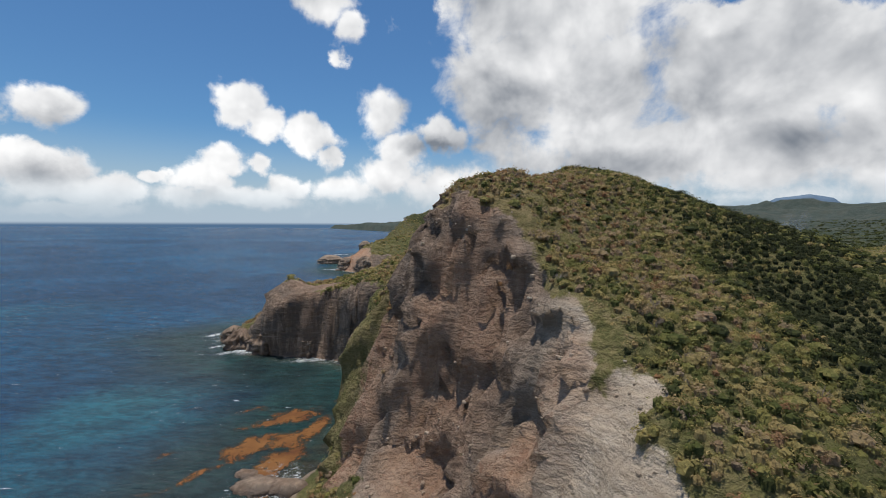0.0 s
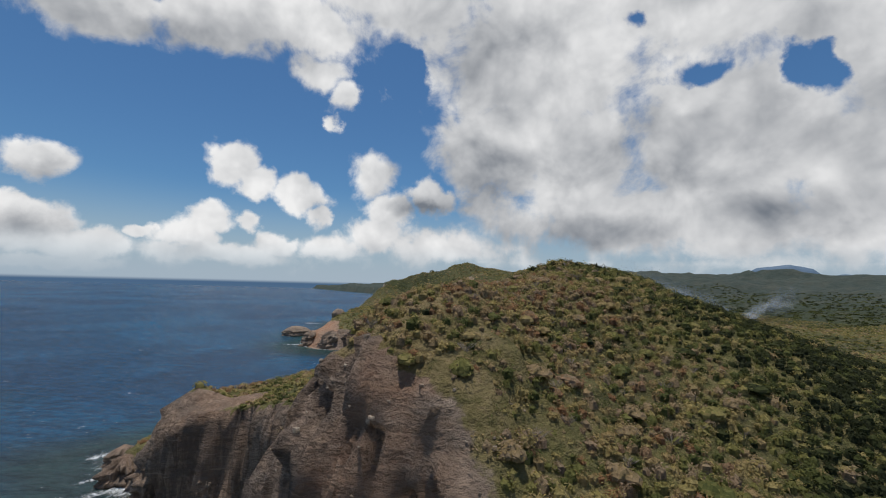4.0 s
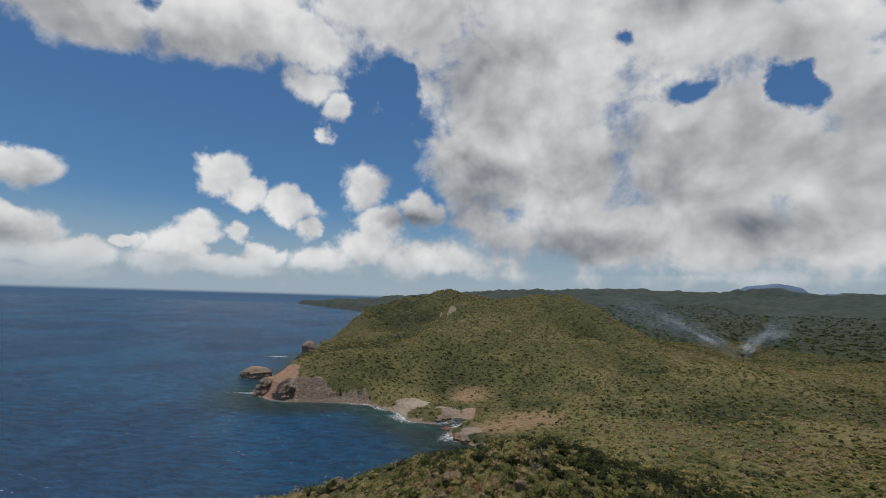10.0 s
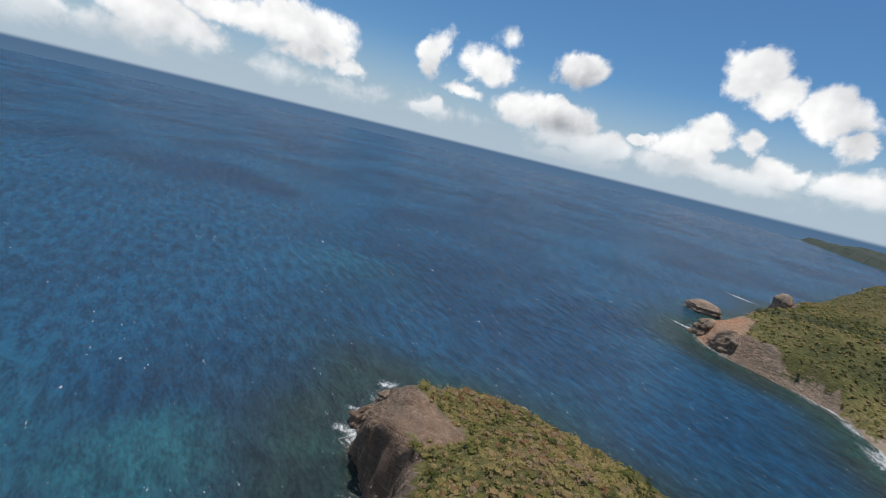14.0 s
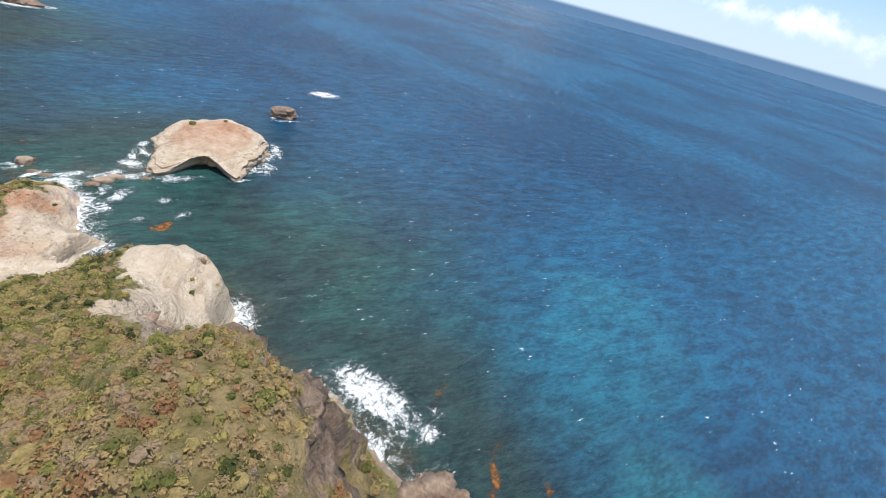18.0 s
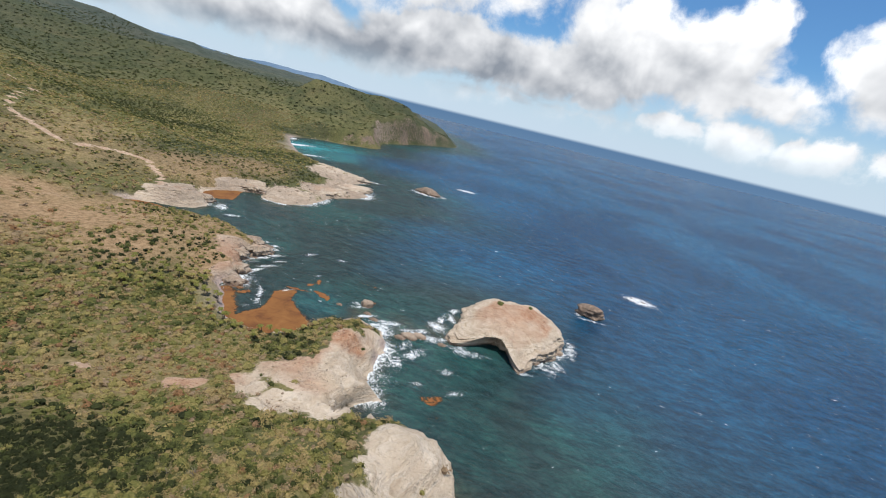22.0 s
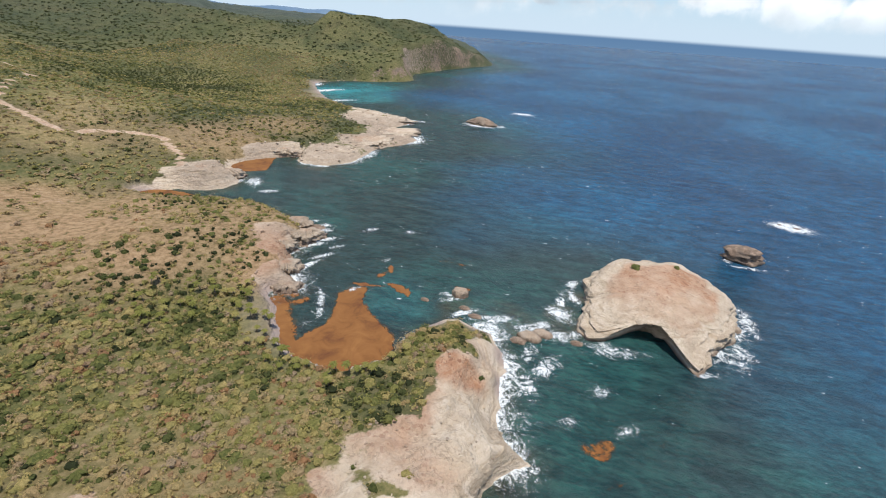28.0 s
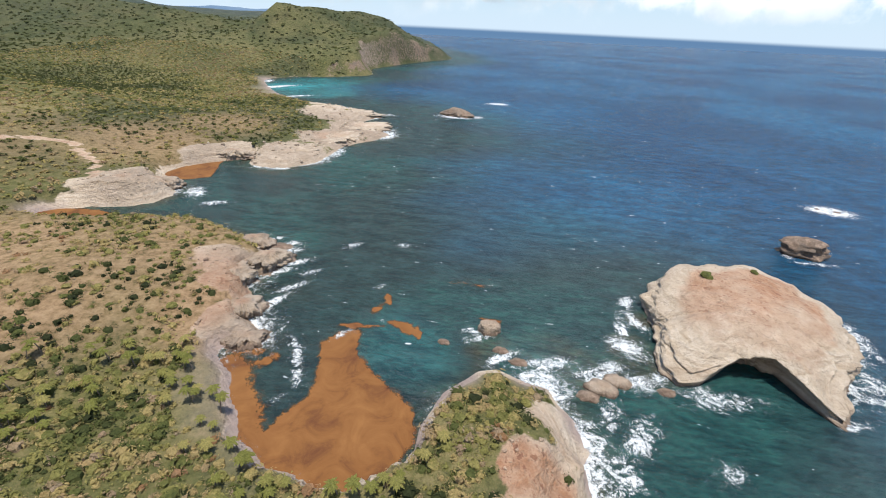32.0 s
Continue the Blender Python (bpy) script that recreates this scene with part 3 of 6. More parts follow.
PLAIN = [(20, 14, 31), (10, 18, 27), (26, 40, 33), (14, 52, 28), (5, 25, 22), (14, 62, 27), (45, 20, 26), (45, 0, 17), (56, -2, 14), (66, -25, 13), (76, -42, 13), (62, -45, 10),
         (72, -62, 13), (64, -72, 11), (74, -84, 8), (66, -90, 5), (80, -96, 3), (57, -62, 4), (57, -76, 3), (58, -50, 5), (70, -99, 2), (95, -50, 8), (110, -40, 7), (140, -50, 5), (165, -75, 4), (185, -95, 6), (180, -120, 8), (196, -140, 10),
         (215, -160, 9), (250, -160, 11), (290, -150, 9), (230, -110, 16), (280, -90, 14), (140, -10, 9), (110, 0, 14), (170, 20, 14), (220, -40, 10), (300, -20, 22)]
SOUTH = [(330, -160, 6), (345, -205, 9), (310, -215, 12), (330, -250, 10), (330, -290, 10), (290, -340, 9), (250, -330, 6), (250, -400, 6), (225, -440, 4), (270, -480, 8), (300, -520, 8),
         (330, -430, 12), (400, -330, 20), (360, -540, 6), (450, -600, 3), (480, -690, 2.5), (530, -740, 3.5), (540, -800, 8), (434, -229, 28), (514, -242, 40), (600, -300, 46), (568, -690, 5), (743, -560, 12), (650, -620, 7), (450, -420, 13), (600, -470, 17), (560, -160, 55), (450, -50, 40)]
FAR_SOUTH = [(480, -900, 32), (445, -1000, 44), (600, -1076, 90), (500, -1150, 80), (430, -1300, 80), (390, -1400, 66), (330, -1490, 36), (292, -1545, 14), (560, -1200, 88), (700, -1100, 84), (900, -900, 50), (770, -760, 24),
             (1000, -760, 30), (1250, -820, 55), (1050, -880, 40), (1300, -1250, 70), (1000, -1300, 60), (760, -1290, 70), (1400, -1500, 90), (1027, -1500, 80), (760, -280, 70), (900, -200, 110), (1000, -500, 85), (1500, -300, 190), (2300, -900, 240),
             (3200, -1200, 290), (2500, -2500, 130), (1200, -2400, 105), (4800, -2500, 230), (2600, 200, 300), (4600, 600, 320)]
NORTH = [(100, 440, 10), (120, 510, 9), (160, 470, 15), (112, 590, 8), (92, 665, 8), (52, 632, 7), (60, 610, 9), (0, 671, 15), (-60, 680, 28), (-112, 690, 27), (-140, 700, 22), (-60, 730, 48),
         (180, 832, 74), (78, 1177, 118), (330, 1061, 112), (230, 1130, 92), (60, 800, 62), (130, 680, 20), (230, 620, 26), (-100, 850, 44), (-110, 1000, 34), (300, 500, 26), (300, 420, 30), (420, 380, 42), (420, 700, 48)]
FAR_NORTH = [(560, 900, 26), (640, 946, 16), (726, 1261, 22), (700, 500, 36), (900, 700, 40), (1000, 1100, 30), (800, 1500, 36), (-30, 1600, 70), (200, 1900, 60), (0, 2300, 66), (0, 2600, 56), (-200, 3300, 40), (-900, 4800, 40),
             (430, 1250, 70), (520, 1050, 48), (400, 3000, 80), (1100, 2700, 95), (1700, 3000, 150), (2100, 2400, 95), (2300, 3350, 185), (2480, 3250, 190), (2620, 3150, 185), (2750, 2300, 150), (1500, 1500, 50), (1500, 700, 95),
             (2600, 1400, 160), (3000, 2000, 165), (1000, 4200, 190), (1900, 3700, 205), (3500, 4500, 220), (700, 100, 80), (1200, 200, 150)]
SPOTS = np.array(HILL + HEAD + PLAIN + SOUTH + FAR_SOUTH + NORTH + FAR_NORTH, float)


# ridge lines of the southern hills: crest points x, y, z, and how far the flanks reach
RIDGES = [([(1900, -1000, 120), (1222, -657, 88), (975, -577, 61), (695, -437, 40), (580, -403, 36), (500, -400, 27), (412, -420, 12)], 85),
          ([(2300, -700, 230), (1640, -933, 164), (1409, -1000, 146), (1249, -1034, 124), (978, -1082, 117), (770, -1108, 96)], 210),
          ([(3300, -1200, 300), (2140, -1265, 236), (2050, -1395, 216), (1973, -1650, 211), (1782, -1841, 162), (1668, -1939, 158), (1590, -2000, 128), (1300, -2080, 90)], 420),
          ([(640, -1000, 80), (600, -1076, 127), (530, -1200, 124), (480, -1330, 121), (440, -1420, 110), (390, -1480, 74), (330, -1545, 38)], 135),
          ([(700, -360, 58), (600, -310, 46), (514, -242, 39), (452, -225, 30)], 60)]
# far summits: x, y, height over the land round them, radius; and the terraced rock shelves
PEAKS = [(2382, 3338, 62, 105), (2540, 3215, 70, 120), (2660, 3120, 25, 120), (700, 3300, 20, 380), (78, 1177, 8, 60), (1700, 1700, 15, 300)]
SHELVES = [(240, -330, 40, 0.9), (230, -400, 50, 0.9), (240, -480, 60, 0.9), (300, -225, 30, 0.7), (185, -150, 22, 0.8), (30, 620, 30, 0.7), (-100, 680, 50, 0.4), (14, 30, 26, 0.4), (176, -120, 26, 0.7), (300, -300, 26, 0.6)]


def kernel(d2):
    return np.sqrt(d2 + 40.0)


_w = np.linalg.solve(np.block([[kernel(((SPOTS[:, None, :2] - SPOTS[None, :, :2]) ** 2).sum(-1)) + 0.25 * np.eye(len(SPOTS)), np.ones((len(SPOTS), 1))],
                               [np.ones((1, len(SPOTS))), np.zeros((1, 1))]]), np.append(SPOTS[:, 2], 0))


def ridge(x, y, line, reach):
    """Height of a ridge with flanks that fall away on both sides of its crest line."""
    best, crest = np.full(x.shape, 1e9), np.zeros(x.shape)
    for (ax, ay, az), (bx, by, bz) in zip(line[:-1], line[1:]):
        dx, dy = bx - ax, by - ay
        t = np.clip(((x - ax) * dx + (y - ay) * dy) / (dx * dx + dy * dy), 0, 1)
        d = np.hypot(x - ax - t * dx, y - ay - t * dy)
        crest = np.where(d < best, az + t * (bz - az), crest)
        best = np.minimum(best, d)
    return crest * np.exp(-np.clip(best / reach, 0, 6) ** 1.25)


def height(x, y, d=None):
    """The ground's height over the sea."""
    x, y = np.asarray(x, float).ravel(), np.asarray(y, float).ravel()
    d = shore(x, y) if d is None else d
    h = np.full(x.shape, _w[-1])
    for (sx, sy, _), k in zip(SPOTS, _w):
        h += k * kernel((x - sx) ** 2 + (y - sy) ** 2)
    r = np.hypot(x - 60, y - 60)
    h = np.maximum(h, 1.2)
    h = h + (0.35 - np.abs(fbm(x, y, 520, 5, 20))) * np.clip((r - 420) / 700, 0, 1) * np.clip(h / 50, 0, 1) * np.clip(h * 0.75, 0, 85) * np.where(y < -350, 0.45, 1.0)
    gully = np.abs(fbm(x, y, 46, 4, 30))
    h = h - (gully - 0.2) * np.clip(h / 40, 0, 1) * np.clip(h * 0.14, 0, 9) + fbm(x, y, 9, 3, 40) * np.clip(h / 25, 0.15, 0.9)
    h = h - (np.abs(fbm(x, y, 170, 4, 34)) - 0.18) * np.clip((r - 220) / 250, 0, 1) * np.clip(h / 40, 0, 1) * np.clip(h * 0.60, 0, 58) * np.where(y < -350, 0.6, 1.0)
    for line, reach in RIDGES:
        top = ridge(x, y, line, reach * (1 + 0.3 * fbm(x, y, reach * 0.7, 3, 210)))
        flank = np.clip(1 - top / np.maximum(ridge(x, y, line, 1e6), 1), 0, 1)
        h = np.maximum(h, top * (1 + 0.05 * fbm(x, y, 60, 3, 215)) - 0.22 * top * np.abs(fbm(x, y, reach * 0.6, 4, 220)) * flank * 2)
    for px, py, top, rad in PEAKS:
        h = h + top * np.exp(-(((x - px) ** 2 + (y - py) ** 2) / rad**2)) * (1 + 0.25 * fbm(x, y, rad, 3, 180))
    ter = blobs(x, y, SHELVES)
    step = 1.5
    h = h + ter * (step * (np.floor(h / step) + np.clip((h / step - np.floor(h / step)) * 3 - 1, 0, 1)) - h)
    w = 4.5 + 0.022 * np.clip(r - 150, 0, 900) + 8 * np.clip((-700 - y) / 200, 0, 1)
    d = d + fbm(x, y, 13, 3, 50) * np.clip(d / 3, 0, 1) * 2.0
    s = np.clip(d / w, 0, 1)
    s = s * s * (3 - 2 * s) * 0.75 + 0.25 * np.sqrt(np.clip(d / (w * 0.6), 0, 1))
    return np.where(d > 0, np.maximum(h, 1.2) * s, np.maximum(-5.0, d * 0.35))


def spread(lo, hi, step, a, b, grow):
    """Grid lines: even between lo and hi, widening out to a and b."""
    mid = list(np.arange(lo, hi + step * 0.5, step))
    s, p = step, mid[-1]
    while p < b:
        s *= grow
        p += s
        mid.append(min(p, b))
    s, p = step, mid[0]
    left = []
    while p > a:
        s *= grow
        p -= s
        left.append(max(p, a))
    return np.array(left[::-1] + mid)


def grid_mesh(name, xs, ys, z, keep=None):
    """One sheet over grid lines; keep: which cells are built."""
    nx, ny = len(xs), len(ys)
    gx, gy = np.meshgrid(xs, ys, indexing="ij")
    co = np.stack([gx.ravel(), gy.ravel(), np.asarray(z).ravel()], -1)
    idx = np.arange(nx * ny).reshape(nx, ny)
    quads = np.stack([idx[:-1, :-1], idx[1:, :-1], idx[1:, 1:], idx[:-1, 1:]], -1).reshape(-1, 4)
    if keep is not None:
        quads = quads[keep.ravel()]
        used, inv = np.unique(quads, return_inverse=True)
        co, quads = co[used], inv.reshape(-1, 4)
    else:
        used = np.arange(nx * ny)
    return poly_mesh(name, co, quads), used


def poly_mesh(name, co, faces, smooth=True):
    """A mesh from arrays of points and of faces with equally many corners."""
    me = bpy.data.meshes.new(name)
    k = faces.shape[1]
    me.vertices.add(len(co))
    me.vertices.foreach_set("co", np.ascontiguousarray(co, np.float32).ravel())
    me.loops.add(faces.size)
    me.loops.foreach_set("vertex_index", np.ascontiguousarray(faces, np.int32).ravel())
    me.polygons.add(len(faces))
    me.polygons.foreach_set("loop_start", np.arange(0, faces.size, k, dtype=np.int32))
    me.update(calc_edges=True)
    if smooth:
        me.polygons.foreach_set("use_smooth", np.ones(len(faces), bool))
    me.validate()
    return me


def set_attr(me, name, values):
    a = me.attributes.new(name, "FLOAT", "POINT")
    a.data.foreach_set("value", np.ascontiguousarray(values, np.float32).ravel())


def blobs(x, y, circles):
    """Soft round fields: x, y, radius, amount."""
    out = np.zeros_like(x)
    for cx, cy, r, k in circles:
        out = np.maximum(out, k * np.exp(-(((x - cx) ** 2 + (y - cy) ** 2) / r**2) ** 2))
    return out


BARE = [(322, -1400, 60, 0.5), (300, -1500, 55, 0.5), (368, -1235, 42, 0.45), (66, -36, 9, 1.0), (72, -30, 8, 0.9), (56, -44, 10, 1.0), (13, 22, 22, 1.0), (20, 50, 13, 1.0), (8, 45, 12, 1), (19, 64, 11, 1.0), (60, -48, 17, 1.0), (60, -30, 15, 0.95), (66, -64, 12, 0.9), (58, -82, 10, 0.9), (52, -20, 12, 0.9), (170, -112, 12, 0.8),
        (190, -148, 16, 0.9), (184, -130, 9, 0.9), (240, -320, 34, 1.0), (235, -380, 34, 1.0), (215, -440, 42, 1.0), (260, -500, 52, 1.0), (300, -545, 24, 0.9), (295, -228, 22, 1.0),
        (310, -214, 18, 1.0), (285, -312, 20, 0.9), (305, -300, 16, 0.8), (78, -25, 13, 1.0), (88, -8, 10, 1.0), (70, 0, 12, 1.0), (62, -10, 12, 1.0), (86, -22, 8, 0.9), (112, 8, 7, 0.85), (147, 11, 5, 0.8), (33, 69, 7, 0.9), (22, 84, 8, 0.9), (0, 92, 20, 0.75), (-72, 260, 14, 0.95), (-84, 257, 11, 0.9), (-135, 690, 28, 1.0),
        (30, 620, 22, 1.0), (70, 600, 14, 0.9), (95, 600, 12, 0.9), (85, 530, 12, 0.9), (92, 492, 10, 0.9), (178, 836, 10, 0.8), (330, -135, 14, 0.5)]
SOIL = [(-72, 258, 16, 0.25), (-22, 118, 12, 0.8), (14, 74, 10, 0.7), (24, 78, 7, 0.6), (70, -62, 11, 1.0), (62, -78, 6, 0.35), (78, -40, 9, 0.7), (72, -22, 10, 0.5), (112, 8, 8, 0.8), (147, 11, 6, 0.8), (84, -28, 9, 0.75), (96, -8, 7, 0.75), (330, -135, 30, 0.7), (-140, 690, 30, 1.0), (110, 620, 30, 0.8), (125, 548, 26, 0.7), (99, 659, 20, 0.6), (195, -128, 26, 0.7), (0, 95, 14, 0.5), (5, 110, 8, 0.5), 
        (178, -112, 10, 0.7), (235, -390, 14, 0.5)]
DRY = [(215, -140, 60, 0.74), (180, -115, 26, 1.0), (290, -115, 70, 0.95), (345, -130, 30, 1.0), (240, -100, 45, 0.9), (350, -300, 60, 0.7), (330, -380, 50, 0.6), (145, 552, 34, 0.9), (112, 540, 24, 0.9), (99, 659, 26, 1.0), (140, 20, 40, 0.4),
       (430, -250, 80, 0.45), (500, 450, 150, 0.15), (0, 130, 30, 0.35)]
# dark rock; at the far southern cape the cliff's shade is in the tone too
DARK = [(235, -420, 110, 0.6), (300, -300, 30, 0.5), (185, -140, 26, 0.6), (170, -112, 14, 0.6), (240, -320, 40, 0.45), (-60, 250, 75, 1.0), (-10, 150, 62, 1.0), (-30, 200, 40, 1.0), (-60, 670, 110, 0.85), (60, 560, 60, 0.7), (390, -1400, 400, 1.0), (420, -960, 150, 1.0), (300, -222, 24, 0.6), (-150, 1000, 300, 0.9), (6, 98, 22, 0.9), (-4, 118, 22, 0.9),
        (196, -160, 12, 0.45), (90, 490, 40, 0.9)]
SAND = [(163, -86, 14, 1.0), (128, -55, 12, 1.0), (90, -100, 8, 1.0), (150, -76, 13, 1.0), (137, -62, 10, 1.0), (122, -56, 10, 1.0), (106, -58, 9, 1.0), (98, -76, 7, 1), (94, -92, 6, 1.0), (172, -98, 13, 1.0), (52, -70, 7, 0.9), (53, -88, 8, 0.9), (66, -104, 7, 0.8),
        (505, -765, 44, 1.0), (470, -715, 34, 1.0), (440, -680, 34, 1.0), (400, -636, 30, 0.9), (326, -186, 12, 0.9), (110, 590, 12, 0.6)]


def hollow(x, y):
    """The gullies and valley floors, where scrub and ground are coloured darker and greener."""
    wide = np.clip((np.abs(fbm(x, y, 170, 4, 34)) - 0.16) / 0.22, 0, 1) * np.clip((np.hypot(x - 60, y - 60) - 180) / 200, 0, 1)
    return np.clip(np.maximum(wide, 0.7 * np.clip((np.abs(fbm(x, y, 46, 4, 30)) - 0.22) / 0.25, 0, 1)), 0, 1)


# one dirt track over the southern slopes
TRACK = np.array([(814, -392), (754, -377), (718, -400), (650, -380), (602, -340), (560, -290), (513, -242), (494, -237), (452, -225), (421, -219), (412, -241), (393, -261), (374, -268), (366, -259), (341, -247), (322, -222)], float)


def near_line(x, y, pts, half):
    best = np.full(x.shape, 1e9)
    for (ax, ay), (bx, by) in zip(pts[:-1], pts[1:]):
        dx, dy = bx - ax, by - ay
        t = np.clip(((x - ax) * dx + (y - ay) * dy) / (dx * dx + dy * dy), 0, 1)
        best = np.minimum(best, np.hypot(x - ax - t * dx, y - ay - t * dy))
    return np.clip(1.5 - best / half, 0, 1)


LAND_X = spread(-60, 130, 1.4, -1500, 5000, 1.028)
LAND_Y = spread(-120, 230, 1.4, -5000, 5000, 1.019)
gx, gy = (a.ravel() for a in np.meshgrid(LAND_X, LAND_Y, indexing="ij"))
gd = shore(gx, gy)
gz = height(gx, gy, gd)
NXY = (len(LAND_X), len(LAND_Y))
sx = np.gradient(gz.reshape(NXY), LAND_X, axis=0)
sy = np.gradient(gz.reshape(NXY), LAND_Y, axis=1)
slope = np.hypot(sx, sy).ravel()
wob = fbm(gx, gy, 22, 4, 60)
steep = np.clip((slope - 0.95 + 0.3 * wob) / 0.5, 0, 1) * np.clip(1.2 - np.hypot(gx, gy) / 5000, 0, 1)
steep = steep * (1 - blobs(gx, gy, [(-32, 126, 15, 0.7), (-26, 142, 18, 0.85), (-26, 175, 22, 0.7), (380, -1260, 300, 0.5), (450, -1050, 150, 0.4), (-116, 290, 24, 1.0), (-100, 304, 30, 1.0), (-40, 315, 40, 0.8)]))
wx_, wy_ = gx + 9 * fbm(gx, gy, 17, 4, 61), gy + 9 * fbm(gx, gy, 17, 4, 66)
bare = np.maximum(blobs(wx_, wy_, BARE) * (1 + 0.5 * wob), steep)
bare = np.maximum(bare, near_line(gx, gy, TRACK, 3.2) * 0.8)
bare = np.maximum(bare, np.clip(1 - gd / 5, 0, 1) * 0.9 * np.clip(1.6 - np.hypot(gx - 60, gy) / 900, 0, 1))
dry = np.clip(blobs(gx, gy, DRY) + 0.15 * wob, 0, 1)
sand = np.clip(blobs(gx, gy, SAND) * (1.1 - gz / 5), 0, 1)
soil = np.clip(blobs(wx_, wy_, SOIL) * (1.0 + 0.6 * wob) + near_line(gx, gy, TRACK, 2.8) * 0.7, 0, 1)
tone = np.clip(blobs(gx, gy, DARK) + 0.15 * wob, 0, 1)
# woodland, with cloud shadow over hills and valley put into the same dark field
wood_shade = np.maximum(0.8 * hollow(gx, gy), np.clip((np.hypot(gx - 60, gy) - 700) / 700, 0, 1) * np.where(gy > 0, 1.0, 0.8), blobs(gx, gy, [(640, -620, 190, 0.8), (560, -520, 90, 0.8), (800, -640, 150, 0.8), (1000, -1050, 300, 1.0), (1350, -950, 300, 1.0), (760, -1050, 130, 0.9), (430, -1330, 280, 0.95), (105, 130, 80, 0.8), (75, 225, 50, 0.8), (150, 235, 70, 0.6)]))
# crags: steep faces are broken into ribs, ledges and hollows
gl = np.maximum(slope, 1e-6)
ux, uy = sx.ravel() / gl, sy.ravel() / gl
crag = np.clip((slope - 0.7) / 0.8, 0, 1) * np.clip(1.1 - np.hypot(gx - 30, gy - 60) / 900, 0, 1) * (1 - blobs(gx, gy, [(20, 55, 15, 0.9), (12, 26, 34, 0.86), (58, -50, 40, 0.6), (62, -90, 22, 1.0)])) * np.clip((gz - 2.0) / 5, 0, 1)
push = 8.0 * fbm(gx * 0.9 + gy * 0.35, gy * 0.9 - gx * 0.35, 15, 3, 170) + 5.0 * fbm(gx * 0.8 + gy * 0.5, gz * 0.35 + gy * 0.4, 8, 4, 150) + 4.5 * fbm(gx, gy, 5.5, 4, 155) + 1.3 * np.sign(fbm(gx * 0.3, gz, 4.5, 2, 160)) + 3.0 * (0.3 - np.abs(fbm(gx + gz * 0.4, gy - gz * 0.3, 4.2, 3, 157)))
px, py = gx + ux * push * crag, gy + uy * push * crag
pz = gz + (np.clip(bare, 0, 1) * np.clip(gd / 4, 0, 1) * np.clip(1.1 - np.hypot(gx - 60, gy) / 700, 0, 1)) * (2.2 * fbm(gx, gy, 7, 4, 190) + 0.8 * fbm(gx + gy, gx - gy, 2.6, 2, 195)) * (1 - blobs(gx, gy, [(14, 36, 30, 0.6), (62, -90, 16, 0.8)])) + crag * 4.0 * fbm(gx, gy, 3.6, 3, 165)
tilt = (gz * 0.9 + 0.34 * gx - 0.22 * gy + 1.4 * fbm(gx, gy, 24, 3, 230)) / 8.5
saw = tilt - np.floor(tilt)
shelf = np.where(saw < 0.8, saw / 0.8, (1 - saw) / 0.2) - 0.5
rocky = np.clip(bare * 1.3 - 0.3, 0, 1) * np.clip((gz - 3) / 4, 0, 1) * np.clip(1.1 - np.hypot(gx - 60, gy) / 500, 0, 1)
px, py, pz = px - ux * shelf * rocky, py - uy * shelf * rocky, pz + 1.0 * shelf * rocky
SURFACE, BARENESS, REDNESS = np.stack([px, py, pz], -1), bare, soil
cells = (gz.reshape(NXY) > -4.9)
cells = cells[:-1, :-1] | cells[1:, :-1] | cells[1:, 1:] | cells[:-1, 1:]
ground_mesh, used = grid_mesh("ground", LAND_X, LAND_Y, gz, cells)
ground_mesh.vertices.foreach_set("co", np.stack([px, py, pz], -1)[used].astype(np.float32).ravel())
ground_mesh.update()
# "far" sets how much painted haze the ground takes with distance
for key, val in (("bare", bare), ("dry", dry), ("sand", sand), ("soil", soil), ("tone", tone), ("wood_shade", wood_shade), ("far", np.clip((np.hypot(gx - 60, gy) - 1300) / 1500, 0, 0.85))):
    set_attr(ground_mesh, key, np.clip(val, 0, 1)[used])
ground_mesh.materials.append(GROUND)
ground = tagged(new("ground", ground_mesh), "rugged coastal land of scrub hills, cliffs and bare rock", "ground", kind="structure")

# ---- the sea ----
SEA_X = spread(-160, 330, 4.0, -5000, 5000, 1.06)
SEA_Y = spread(-330, 330, 4.0, -5000, 5000, 1.05)
wx, wy = (a.ravel() for a in np.meshgrid(SEA_X, SEA_Y, indexing="ij"))
wd = -shore(wx, wy)
near = np.clip(1 - np.hypot(wx - 60, wy + 60) / 900, 0, 1)
shoal = np.clip(np.exp(-np.clip(wd, 0, None) / (105 - 62 * np.clip((wy + 20) / 120, 0, 1))) * 0.75 + np.exp(-np.clip(wd, 0, None) / 9) * 0.3 + 0.25 * fbm(wx, wy, 90, 3, 70) * np.exp(-np.clip(wd, 0, None) / 120), 0, 1)
shoal = np.maximum(shoal, blobs(wx, wy, [(30, -128, 12, 1.0), (22, -146, 9, 1.0), (46, -110, 12, 1.0), (60, -112, 26, 0.95), (28, -118, 20, 0.9), (80, -118, 14, 0.95), (165, -140, 26, 0.75), (130, -110, 22, 0.7)]))
lagoon = np.clip((0.75 + 0.5 * fbm(wx, wy, 60, 3, 75)) * blobs(wx + 22 * fbm(wx, wy, 70, 3, 76), wy + 22 * fbm(wx, wy, 70, 3, 78), [(-150, 105, 46, 0.42), (-125, 170, 30, 0.34), (-190, 80, 46, 0.3), (-340, 350, 70, 0.14), (-60, -60, 36, 0.12), (62, -116, 16, 0.2), (110, -120, 18, 0.26), (420, -720, 60, 0.9), (370, -690, 60, 0.7), (395, -800, 50, 0.5)]), 0, 1)
sea_mesh, used = grid_mesh("sea", SEA_X, SEA_Y, np.zeros(wx.shape))
